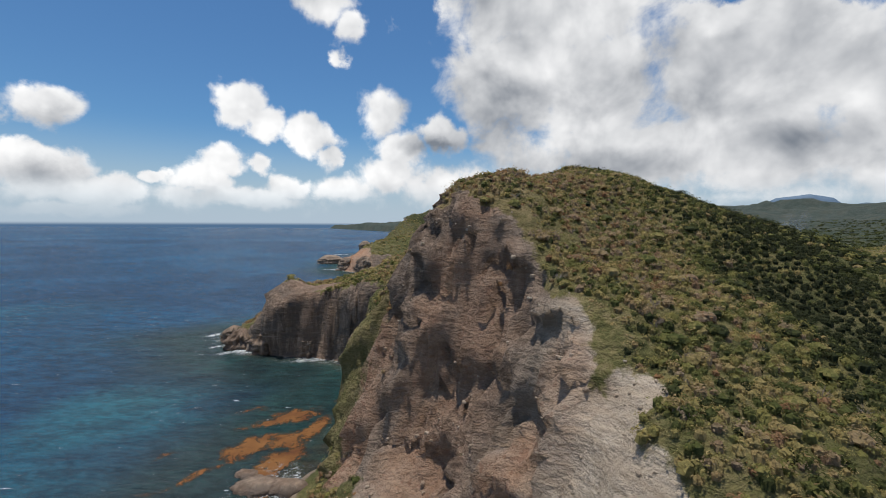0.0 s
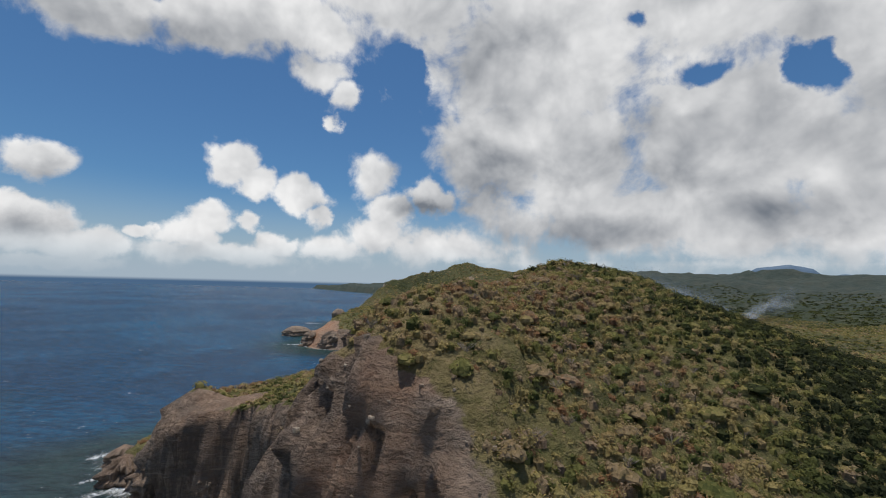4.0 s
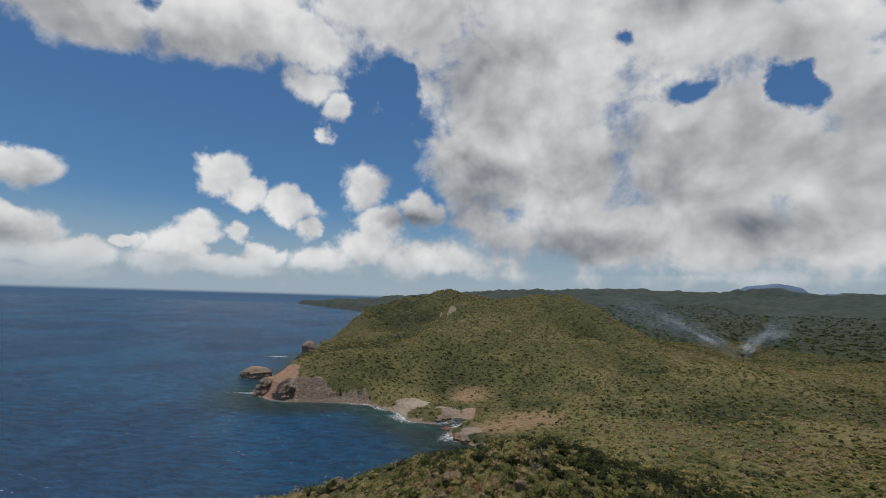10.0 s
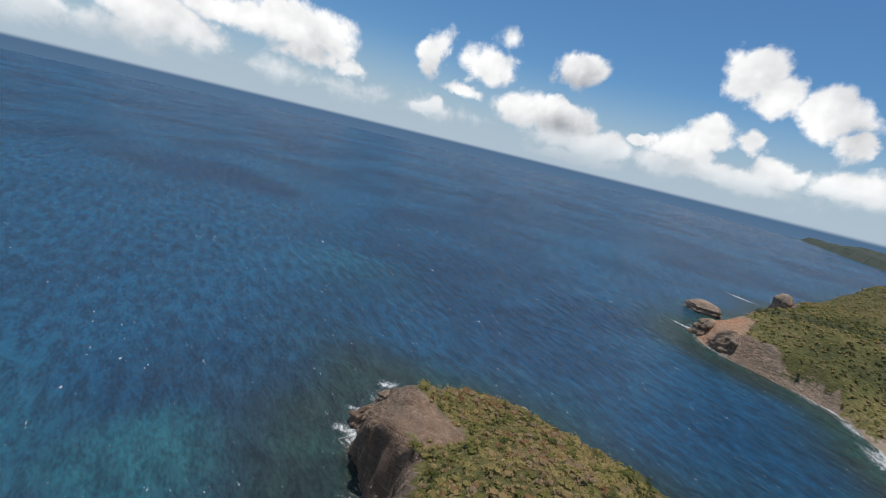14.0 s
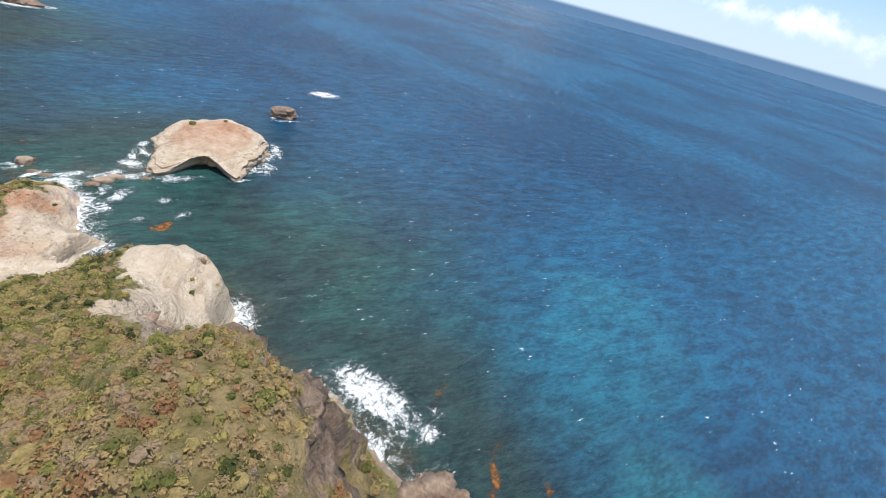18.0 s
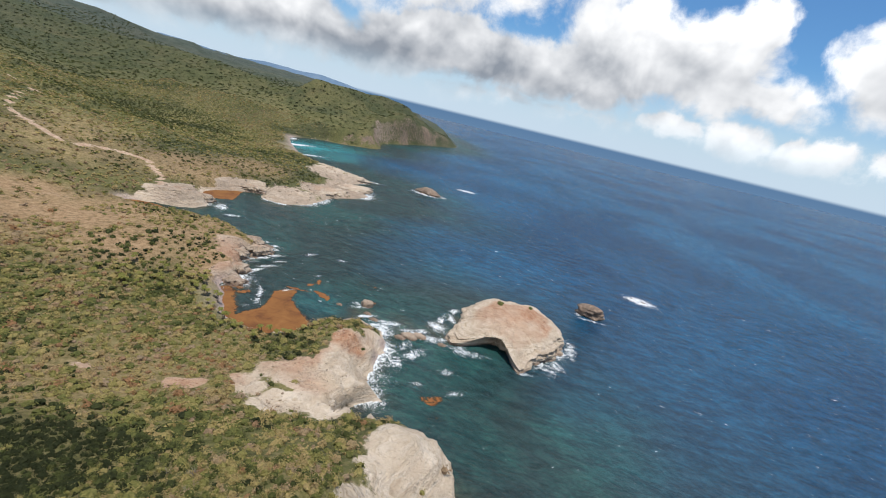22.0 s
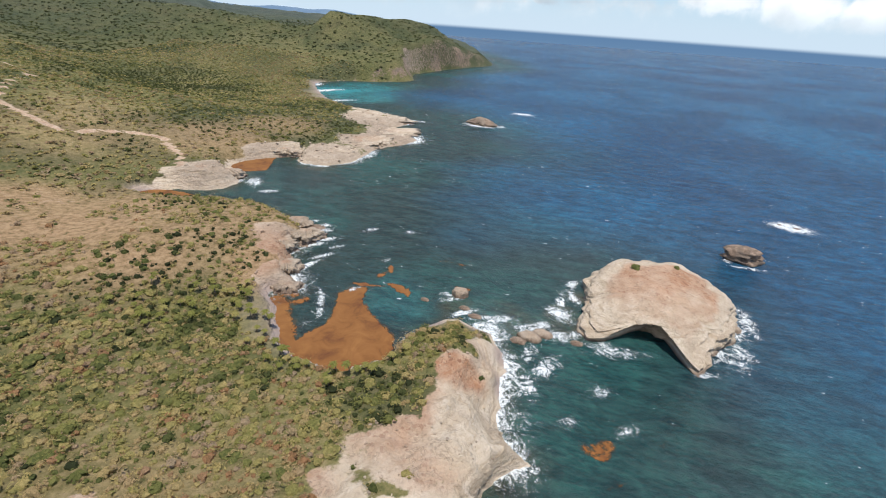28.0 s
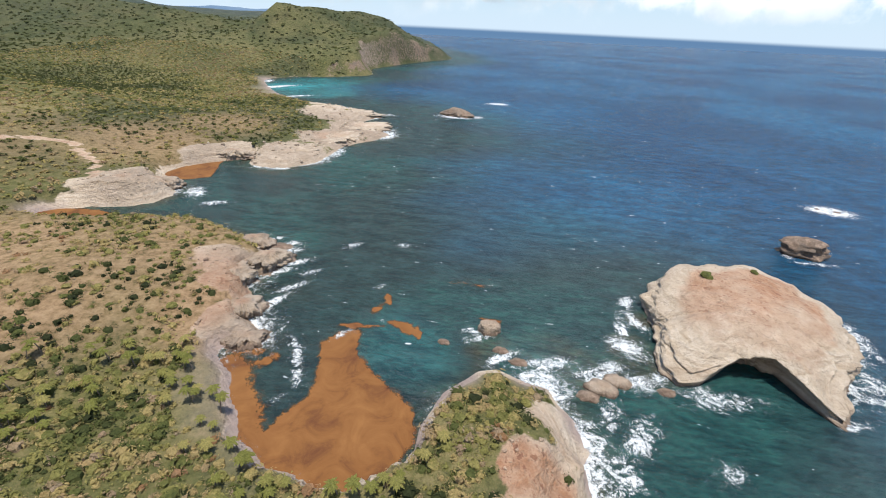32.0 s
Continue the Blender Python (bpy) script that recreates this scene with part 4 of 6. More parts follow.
set_attr(sea_mesh, "shoal", shoal)
set_attr(sea_mesh, "lagoon", lagoon)
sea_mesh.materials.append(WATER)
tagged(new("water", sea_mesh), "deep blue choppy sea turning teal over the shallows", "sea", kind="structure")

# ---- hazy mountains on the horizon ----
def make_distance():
    m, t, b = material("haze_tinted_slopes", 1.0, 0.0)
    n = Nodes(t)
    # the haze of the distance is put into this blue-grey base colour
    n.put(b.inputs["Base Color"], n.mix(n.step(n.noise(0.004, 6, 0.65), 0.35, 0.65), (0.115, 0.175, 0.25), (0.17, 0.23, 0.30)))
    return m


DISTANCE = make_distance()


def far_range(dist, depth, crest, seed):
    """A chain of mountains far off, round the point (35, 100): crest given by azimuth left of +y and height."""
    a = np.arange(crest[0][0], crest[-1][0], -0.18)
    top = np.interp(-a, [-c[0] for c in crest], [c[1] for c in crest])
    v = np.linspace(-1, 0.6, 25)
    aa, vv = np.meshgrid(np.radians(a), v, indexing="ij")
    far = dist + depth * vv
    x, y = 35 - np.sin(aa) * far, 100 + np.cos(aa) * far
    rough = 1 + 0.06 * fbm(x, y, 160, 4, seed) - 0.35 * np.abs(fbm(x, y, 300, 4, seed + 7)) * np.clip(np.abs(vv) * 3, 0, 1)
    z = top[:, None] * (1 - np.abs(vv)) ** 1.3 * rough - 4
    i = np.arange(x.size).reshape(x.shape)
    quads = np.stack([i[:-1, :-1], i[:-1, 1:], i[1:, 1:], i[1:, :-1]], -1).reshape(-1, 4)
    me = poly_mesh("backdrop", np.stack([x, y, z], -1).reshape(-1, 3), quads)
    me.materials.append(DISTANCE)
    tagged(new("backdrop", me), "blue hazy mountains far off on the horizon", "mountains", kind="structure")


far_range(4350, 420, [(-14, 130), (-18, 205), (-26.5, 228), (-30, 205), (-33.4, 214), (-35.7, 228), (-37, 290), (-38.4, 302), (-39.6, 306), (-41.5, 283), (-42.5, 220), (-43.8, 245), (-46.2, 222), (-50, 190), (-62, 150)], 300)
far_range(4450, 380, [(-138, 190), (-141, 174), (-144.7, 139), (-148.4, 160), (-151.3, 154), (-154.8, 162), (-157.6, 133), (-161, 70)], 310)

# ---- smoke of a bush fire in the valley ----
def make_smoke():
    m, t, b = material("smoke", 1.0, 0.0)
    n = Nodes(t)
    b.inputs["Base Color"].default_value = (0.62, 0.66, 0.70, 1)
    wisp = n.step(n.noise(0.010, 4, 0.5, None, 0.8), 0.30, 0.72)
    n.put(b.inputs["Alpha"], n.math("MULTIPLY", n.math("MULTIPLY", wisp, n.attr("veil")), 0.6))
    return m


def smoke_veils(base, length, rise, drift, seed):
    """Thin veils of smoke, one behind the other, that lift from the fire and drift on the wind."""
    co, faces, thick = [], [], []
    u, v = np.meshgrid(np.linspace(0, 1, 40), np.linspace(0, 1, 16), indexing="ij")
    for k in range(5):
        x = base[0] + drift[0] * length * u + 14 * fbm(u * 9 + k, v * 4, 2.0, 3, seed + k) + (k - 2) * 9
        y = base[1] + drift[1] * length * u + 30 * fbm(u * 7, v * 5 + k, 2.0, 3, seed + 10 + k) + (k - 2) * 16
        z = base[2] + rise * u ** 0.8 * 0.45 + rise * (0.25 + 0.75 * u) * v * (0.8 + 0.1 * k)
        i = np.arange(u.size).reshape(u.shape) + len(co) * u.size
        co.append(np.stack([x, y, z], -1).reshape(-1, 3))
        faces.append(np.stack([i[:-1, :-1], i[1:, :-1], i[1:, 1:], i[:-1, 1:]], -1).reshape(-1, 4))
        thick.append((np.clip(u * 14, 0, 1) * (1 - u) ** 0.7 * np.sin(np.pi * v) * (0.35 + 0.65 * np.exp(-u * 4))).ravel())
    me = poly_mesh("smoke", np.concatenate(co), np.concatenate(faces))
    set_attr(me, "veil", np.concatenate(thick))
    me.materials.append(SMOKE)
    return tagged(new("smoke", me), "thin blue-white smoke drifting from a bush fire in the valley", "smoke", kind="stuff")


SMOKE = make_smoke()
smoke_veils((700, 1022, 14), 420, 120, (-0.22, 1.0), 400)
smoke_veils((712, 1030, 14), 520, 80, (0.75, 0.6), 420)

# ---- sea rocks ----
def loop_radius(ang, knots):
    """Radius round a closed outline given by (degrees, metres)."""
    a = np.array([k[0] for k in knots], float)
    r = np.array([k[1] for k in knots], float)
    o = np.argsort(a)
    return np.interp(ang % 360, np.concatenate([a[o] - 360, a[o], a[o] + 360]), np.tile(r[o], 3))


def ring_rock(name, centre, outline, rim, crown, seed, ledges=0.06, rough=0.10, cave=None, turns=160, levels=26, caps=26, tone=0.0, soil=0.0, cap=None, taper=0.10):
    """A sea rock: walls of stacked layers over an outline, a sloping top, and a sea cave where cave gives
    (from, to, height, depth). rim: height of the edge by angle; crown: height of the top's middle."""
    ang = np.linspace(0, 360, turns, endpoint=False)
    base, edge = loop_radius(ang, outline), loop_radius(ang, rim)
    base = base * (1 + rough * fbm(np.cos(np.radians(ang)) * 9 + seed, np.sin(np.radians(ang)) * 9, 3, 4, seed))
    rows = []
    for j in range(levels):
        v = j / (levels - 1)
        z = -3 + (edge + 3) * v
        layer = ledges * (vnoise(np.full(turns, v * 9.0), ang / 40, seed + 5) - 0.5) * 2 + 0.035 * (vnoise(np.full(turns, v * 22.0), ang / 12, seed + 6) - 0.5)
        r = base * (1.03 - taper * v - 0.10 * max(0.0, (v - 0.75) * 4) ** 2 + layer)
        r = r + fbm(ang / 9.0, z / 2.2 + 0 * ang, 1.0, 4, seed + 8) * rough * base.mean() * 0.9
        if cave:
            mid, half = (cave[0] + cave[1]) / 2, (cave[1] - cave[0]) / 2
            k = np.clip(1 - (np.abs((ang - mid + 180) % 360 - 180) / half) ** 2, 0, 1)
            roof = cave[2] * np.sqrt(k)
            r = r - cave[3] * np.clip(k * 3, 0, 1) * np.clip((roof - z) / 1.5, 0, 1) * np.clip(roof / 3, 0, 1)
        rows.append(np.stack([r * np.cos(np.radians(ang)), r * np.sin(np.radians(ang)), z], -1))
    top = rows[-1]
    for j in range(1, caps + 1):
        f = 1 - j / caps
        p = top * [f, f, 1]
        z = edge + (crown - edge) * (1 - f**2.2)
        z = z + (1.5 * fbm(p[:, 0] + seed * 3, p[:, 1], 9, 4, seed + 11) + 5.0 * max(rough - 0.15, 0) * fbm(p[:, 0], p[:, 1] + seed, 5, 3, seed + 13)) * np.clip(j / 3, 0, 1) * min(1, crown / 8)
        rows.append(np.stack([p[:, 0], p[:, 1], z], -1))
    co = np.concatenate(rows)
    n = len(rows)
    i, j = np.meshgrid(np.arange(n - 1), np.arange(turns), indexing="ij")
    a = i * turns + j
    b = i * turns + (j + 1) % turns
    faces = np.stack([a, b, b + turns, a + turns], -1).reshape(-1, 4)
    lev = np.repeat(np.arange(n), turns)
    inner = np.clip((lev - levels - 2) / 4, 0, 1)
    wet = np.clip(1 - (co[:, 2] - 0.3) / 1.6, 0, 1)
    lump = fbm(co[:, 0], co[:, 1], 14, 3, seed + 3)
    fields = {"tone": np.clip(tone + 0.85 * wet + 0.15 * lump, 0, 1)}
    if cap:
        inner = inner * np.clip(1.6 - np.hypot(co[:, 0] - cap[0], co[:, 1] - cap[1]) / cap[2] + 0.35 * lump, 0, 1)
    fields["soil"] = np.clip(soil * inner * (1 + 0.7 * lump), 0, 1)

    def rock_part(title, some):
        used, inv = np.unique(some, return_inverse=True)
        me = poly_mesh(title, co[used], inv.reshape(-1, 4))
        for key, val in fields.items():
            set_attr(me, key, val[used])
        me.materials.append(ROCK)
        return new(title, me)

    if cap:
        top = inner[faces].mean(1) > 0.5
        ob = new(name)
        rock_part("rock_wall", faces[~top]).parent = ob
        lid = rock_part("soil_cap", faces[top])
        lid.parent = ob
        tagged(lid, "sun-baked tan soil cap")
    else:
        ob = rock_part(name, faces)
    ob.location = (*centre, 0)
    return ob



ISLET_AT = (-14, -140)
ISLET_LINE = [(5, 34), (15, 35), (33, 46), (42, 46), (48, 39), (60, 30), (75, 28), (92, 32), (104, 42), (112, 36), (125, 32), (155, 33), (185, 36), (200, 40), (212, 45), (230, 48), (246, 54), (262, 47), (282, 42), (300, 41), (317, 40), (331, 39), (348, 35)]
islet = tagged(ring_rock("islet", ISLET_AT, ISLET_LINE, [(20, 7), (43, 4), (58, 9), (75, 10), (95, 8), (105, 3), (116, 6), (140, 9), (190, 10), (216, 9), (250, 12), (286, 12.5), (322, 10), (345, 8)], 14.0, 3,
                         0.05, 0.08, (47, 101, 9.5, 13), 320, 44, 44, 0.14, 0.85, (-6, -18, 30), 0.14),
               "tan flat-topped rock islet with a dark sea arch", "islet")
tagged(ring_rock("pillar_rock", (-80, -226), [(0, 10), (60, 7), (130, 9), (180, 12), (250, 7), (310, 8)], [(0, 6), (180, 7.5)], 8.5, 21, 0.30, 0.16, None, 72, 20, 8, 1.0, 0.0),
       "small layered grey rock stack ringed by white surf", "sea rock")
tagged(ring_rock("reef_rock", (136, -560), [(0, 21), (70, 11), (150, 20), (200, 15), (280, 10)], [(0, 3), (150, 5)], 9, 22, 0.16, 0.26, None, 72, 14, 10, 0.95, 0.0),
       "low brown rock awash in white surf off the shelf", "sea rock")
tagged(ring_rock("beach_boulder", (80.5, -128), [(0, 4), (90, 3.4), (180, 4.2), (270, 3.2)], [(0, 3.2), (180, 2.6)], 4.0, 23, 0.12, 0.2, None, 48, 12, 8, 0.6, 0.1),
       "pale round boulder standing off the pebble spit", "boulder")
for k, (x, y, s, h, tone) in enumerate([(44, -104, 4.6, 2.2, 0.4), (38.5, -108, 4, 1.6, 0.4), (49, -100, 3, 1.2, 0.5), (70, -112, 2.6, 0.8, 0.6), (76, -117, 2.4, 0.9, 0.6), (24, -106, 2.5, 0.8, 0.6),
                                        (-52, 122, 6.5, 1.6, 0.7), (-44, 121, 5, 2.2, 0.8), (-58, 128, 3, 0.9, 0.8), (183, -176, 5, 0.8, 0.8), (-143, -299, 2.0, 0.8, 0.9), (-133, -303, 1.6, 0.8, 0.9), (-49, -140, 3.4, 2.2, 0.4), (96, -118, 2.0, 0.7, 0.7)]):
    tagged(ring_rock("shore_rock", (x, y), [(0, s * 1.3), (80, s * 0.7), (170, s * 1.2), (250, s * 0.8)], [(0, h * 0.7), (180, h * 0.5)], h, 40 + k, 0.08, 0.18, None, 40, 8, 8, tone, 0.1),
           "low wave-washed rock among the breaking surf", "rock", "low rocks in the surf")
tagged(ring_rock("cape_rock", (-203, 800), [(0, 24), (60, 17), (150, 25), (210, 18), (290, 16)], [(0, 10), (180, 7)], 15, 31, 0.12, 0.16, None, 72, 16, 10, 0.75, 0.2),
       "dark craggy rock standing off the northern point", "sea rock")
tagged(ring_rock("rock_pinnacle", (-176, 1015), [(0, 16), (90, 12), (180, 15), (270, 13)], [(0, 20), (180, 24)], 32, 33, 0.12, 0.18, None, 56, 16, 8, 0.7, 0.1),
       "dark rock pinnacle beside the far northern shore", "sea rock")
tagged(ring_rock("far_sea_rock", (-230, 1900), [(0, 14), (90, 9), (180, 13), (270, 9)], [(0, 5), (180, 6)], 8, 35, 0.1, 0.18, None, 40, 10, 6, 0.8, 0.0),
       "small dark rock far out in the northern bay", "sea rock")
# craggy outcrops along the shores: x, y, half length, half width, turn, height, tone, soil
OUTCROPS = [(-112, 672, 24, 15, 20, 24, 0.8, 0.9), (-74, 682, 22, 13, 0, 17, 0.85, 0.6), (-36, 672, 24, 10, -10, 9, 0.5, 0.5), (4, 664, 20, 9, -15, 7, 0.2, 0.4), (36, 628, 20, 9, -45, 6, 0.7, 0.3), (62, 588, 14, 9, 30, 5, 0.85, 0.3),
            (84, 552, 14, 8, 60, 5, 0.9, 0.2), (78, 526, 12, 8, -70, 5, 0.9, 0.2), (-146, 694, 20, 14, 60, 20, 0.8, 0.8), (-152, 724, 16, 11, 80, 14, 0.8, 0.4), (92, 492, 14, 8, 80, 6, 0.9, 0.2),
            (304, -222, 19, 11, 20, 12, 0.55, 0.2), (290, -236, 14, 8, 60, 8, 0.6, 0.2), (286, -314, 17, 9, 20, 7, 0.45, 0.2), (246, -330, 30, 18, 60, 6, 0.3, 0.2), (228, -392, 34, 22, 70, 6, 0.3, 0.3), (222, -446, 34, 26, 60, 5, 0.25, 0.2),
            (262, -506, 44, 26, 20, 6, 0.3, 0.25), (180, -158, 11, 7, 60, 7, 0.5, 0.4), (186, -141, 9, 7, 70, 8, 0.45, 0.4), (172, -121, 9, 6, 60, 6, 0.5, 0.4), (163, -106, 8, 5, 30, 3.5, 0.7, 0.2), (196, -174, 11, 6, 20, 6, 0.6, 0.3),
            (-74, 250, 13, 8, 10, 16, 0.95, 0.1), (-100, 256, 12, 9, 20, 13, 0.95, 0.15), (-120, 264, 11, 9, 50, 10, 0.95, 0.1), (-134, 283, 9, 7, 70, 7, 0.85, 0.3)]
for k, (x, y, a, b, turn, h, tone, red) in enumerate(OUTCROPS):
    line = [(q, a * b / math.hypot(b * math.cos(radians(q - turn)), a * math.sin(radians(q - turn)))) for q in range(0, 360, 20)]
    tagged(ring_rock("rock_outcrop", (x, y), line, [(0, h * 0.72), (90, h * 0.85), (180, h * 0.7), (270, h * 0.8)], h, 70 + k, 0.20, 0.34, None, 88, 18, 10, tone, red, None, 0.26),
           "dark craggy rock ledge along the shore" if tone > 0.6 else "tan layered rock ledge along the shore", "rock", "rock ledges along the shore")

# ---- surf and floating weed ----
def poly_inside(x, y, pts):
    """Signed distance to a closed outline, above zero inside."""
    p = np.array(pts, float)
    best, cross = np.full(x.shape, 1e18), np.zeros(x.shape, int)
    for (ax, ay), (bx, by) in zip(p, np.roll(p, -1, 0)):
        dx, dy = bx - ax, by - ay
        t = np.clip(((x - ax) * dx + (y - ay) * dy) / (dx * dx + dy * dy), 0, 1)
        best = np.minimum(best, (x - ax - t * dx) ** 2 + (y - ay - t * dy) ** 2)
        if ay != by:
            cross += ((ay > y) != (by > y)) & (x < (bx - ax) * (y - ay) / (by - ay) + ax)
    return np.sqrt(best) * np.where(cross % 2 == 1, 1, -1)


def streaks(x, y, rows):
    """Long soft fields: x, y, half length, half width, turn in degrees, amount."""
    out = np.zeros_like(x)
    for cx, cy, a, b, turn, k in rows:
        c, s = math.cos(radians(turn)), math.sin(radians(turn))
        u, v = ((x - cx) * c + (y - cy) * s) / a, (-(x - cx) * s + (y - cy) * c) / b
        out = np.maximum(out, k * np.exp(-(u * u + v * v) ** 1.5))
    return out


# where the swell breaks hard along the shore: x, y, radius, amount
SURF = [(48, -75, 20, 1.0), (48, -52, 14, 0.95), (60, -104, 12, 1.0), (44, -34, 9, 0.9), (48, -14, 8, 0.8), (-8, 26, 14, 1.0), (-36, 70, 16, 1.1), (-48, 96, 16, 1.0), (-54, 124, 13, 1.1), (-34, 205, 24, 0.95),
        (-70, 240, 20, 0.7), (-116, 256, 16, 0.9), (-140, 282, 20, 0.9), (-100, 314, 30, 0.6), (165, -115, 18, 0.95), (184, -150, 18, 0.95), (196, -180, 14, 0.8), (225, -192, 12, 0.5), (225, -330, 30, 0.9),
        (190, -426, 26, 1.0), (228, -520, 26, 0.9), (250, -300, 16, 0.8), (282, -240, 14, 0.9), (-120, 658, 30, 0.9), (-30, 650, 30, 0.9), (25, 595, 26, 1.0), (70, 575, 20, 1.0), (72, 530, 18, 0.9), (82, 480, 16, 0.6),
        (-160, 690, 24, 1.0), (95, -88, 9, 0.25)]
# breakers away from the shore: x, y, half length, half width, turn, amount
BREAKERS = [(145, -105, 9, 1.9, 122, 1.15), (139.5, -93, 6, 1.7, 105, 1.05), (141, -83, 3, 1.5, 60, 0.8), (180, -170, 10, 3.6, 49, 1.1), (174, -152, 10, 3, 34, 1.05), (150, -184, 7, 2.6, 60, 0.85), (190, -183, 6, 3, 40, 0.9),
            (159, -155, 5, 2.2, 40, 0.9), (166, -128, 12, 2.6, 60, 1.1), (172, -160, 12, 3, 40, 1.1), (182, -178, 9, 3.2, 30, 1.0), (162, -142, 9, 2.2, 42, 1.0), (128, -150, 4, 1.6, 50, 0.6), (76, -112, 8, 2.2, 45, 1.15), (64, -106, 9, 2.4, 14, 1.2),
            (-139, -300, 15, 10, -15, 1.4), (23, -144, 3, 9, 20, 1.0), (31, -126, 6, 8, 40, 1.1), (42, -112, 9, 4, 35, 1.1), (10, -106, 14, 5, 0, 0.85), (-49, -142, 6, 12, 10, 1.15), (-40, -118, 6, 10, 30, 0.9), (88, -671, 18, 11, 0, 1.2), (-36, -116, 9, 3, 60, 0.6), (62, -113, 12, 3.4, 22, 1.1), (46, -112, 8, 3, 20, 1.0), (32, -108, 9, 5, 0, 0.95), (24, -112, 7, 3, 40, 0.9), (44, -92, 7, 3, 70, 0.8),
            (36, -86, 8, 4, 60, 1.05), (44, -74, 4, 9, 0, 0.8), (30, -140, 9, 3, 80, 0.95), (24, -158, 6, 4, 60, 1.0), (-58, -150, 4, 14, 0, 1.0), (-48, -122, 4, 9, 20, 0.9), (-28, -102, 7, 2, 20, 0.8), (-72, -222, 4, 4, 0, 0.9),
            (-92, -230, 5, 3, 0, 0.9), (-80, -214, 12, 2, 0, 1.0), (134, -552, 27, 15, 0, 1.3), (192, -436, 7, 26, 5, 1.0), (216, -350, 6, 20, 0, 0.95), (224, -532, 20, 6, 0, 1.0), (268, -236, 7, 12, 30, 1.0), (244, -296, 10, 4, 0, 1.0), (110, -556, 8, 6, 0, 1.0), (84, -124, 7, 2.5, 30, 0.95), (88, -126, 4, 4, 0, 0.9), 
             (132, -116, 4, 2, 40, 0.9), 
             (246, -222, 9, 4, 20, 1.0), (125, -190, 3.5, 3, 20, 0.7), (16, -80, 6, 3, 40, 0.8), (29, -60, 4, 2.4, 20, 0.75), (8, -62, 4, 3, 30, 0.8),
            (-8, 25, 7, 12, 0, 1.05), (-46, 82, 9, 21, 28, 1.3), (-58, 104, 6, 4, 30, 1.0), (-66, 96, 3, 3, 0, 0.6), (-38, 210, 16, 5, -50, 1.1), (-70, 238, 14, 3, 20, 0.8), (-120, 252, 9, 4, 30, 1.0), (-134, 262, 6, 2.5, 30, 0.8), (-150, 290, 5, 6, 0, 1.0),
            (-172, 692, 16, 4, 0, 1.0), (-165, 706, 10, 4, 0, 0.8), (20, 590, 20, 8, -50, 0.9), (62, 528, 9, 10, 0, 0.8), (-4, 628, 16, 4, -50, 1.0), (-232, 1010, 26, 6, 0, 1.0), (486, -768, 10, 22, 15, 1.1), (446, -700, 11, 46, -33, 1.3), (452, -690, 5, 60, -33, 1.0), (380, -620, 9, 40, -45, 1.0), (300, -566, 30, 5, 0, 0.7)]
surf_x = np.arange(-190, 320, 1.6)
surf_y = np.arange(-335, 335, 1.6)


def foam_sheet(name, xs, ys, label, lift):
    x, y = (a.ravel() for a in np.meshgrid(xs, ys, indexing="ij"))
    d = -shore(x, y)
    hard = np.clip(blobs(x, y, SURF) + 0.10, 0, 1.1)
    wash = hard * np.exp(-np.clip(d, 0, None) / (2.4 + 4.6 * hard)) * 1.15
    wash = np.where(d > -1.5, wash, 0)
    f = np.maximum(wash, streaks(x + 2.2 * fbm(x, y, 14, 3, 90), y + 2.2 * fbm(x, y, 14, 3, 95), BREAKERS))
    g = f.reshape(len(xs), len(ys))
    keep = np.maximum.reduce([g[:-1, :-1], g[1:, :-1], g[1:, 1:], g[:-1, 1:]]) > 0.10
    me, used = grid_mesh(name, xs, ys, lift + 0.25 * np.clip(f, 0, 1) * (0.6 + fbm(x, y, 3, 2, 97)), keep)
    set_attr(me, "foam", np.clip(f, 0, 1.2)[used])
    me.materials.append(FOAM)
    return tagged(new(name, me), label, "surf", kind="stuff")


foam_sheet("surf", surf_x, surf_y, "white lace of breaking surf round rocks and shores", 0.07)
foam_sheet("far_surf", np.arange(40, 560, 3.5), np.arange(-900, -336, 3.5), "white surf along the southern shelf and beach", 0.08)
foam_sheet("north_surf", np.arange(-270, 130, 3.5), np.arange(336, 1120, 3.5), "white surf along the northern cliffs", 0.08)


def weed_mat(name, x0, x1, y0, y1, field, label, cell=1.5, kind="", lift=0.05):
    xs, ys = np.arange(x0, x1, cell), np.arange(y0, y1, cell)
    x, y = (a.ravel() for a in np.meshgrid(xs, ys, indexing="ij"))
    f = np.clip(field(x, y), 0, 1)
    f = np.where(shore(x, y) > 1.0, 0, f)
    g = f.reshape(len(xs), len(ys))
    keep = np.maximum.reduce([g[:-1, :-1], g[1:, :-1], g[1:, 1:], g[:-1, 1:]]) > 0.05
    me, used = grid_mesh(name, xs, ys, lift + 0.03 * fbm(x, y, 4, 2, 99), keep)
    set_attr(me, "mat", f[used])
    me.materials.append(WEED)
    return tagged(new(name, me), label, "seaweed", "floating seaweed mats" if not kind else "", kind)


BAY_MAT = [(127, -120), (123, -106), (116, -99), (102, -88), (98, -79), (101, -64), (110, -58), (122, -57), (134, -62), (140, -69), (137, -79), (133, -86), (134, -97), (138, -110), (134, -117)]


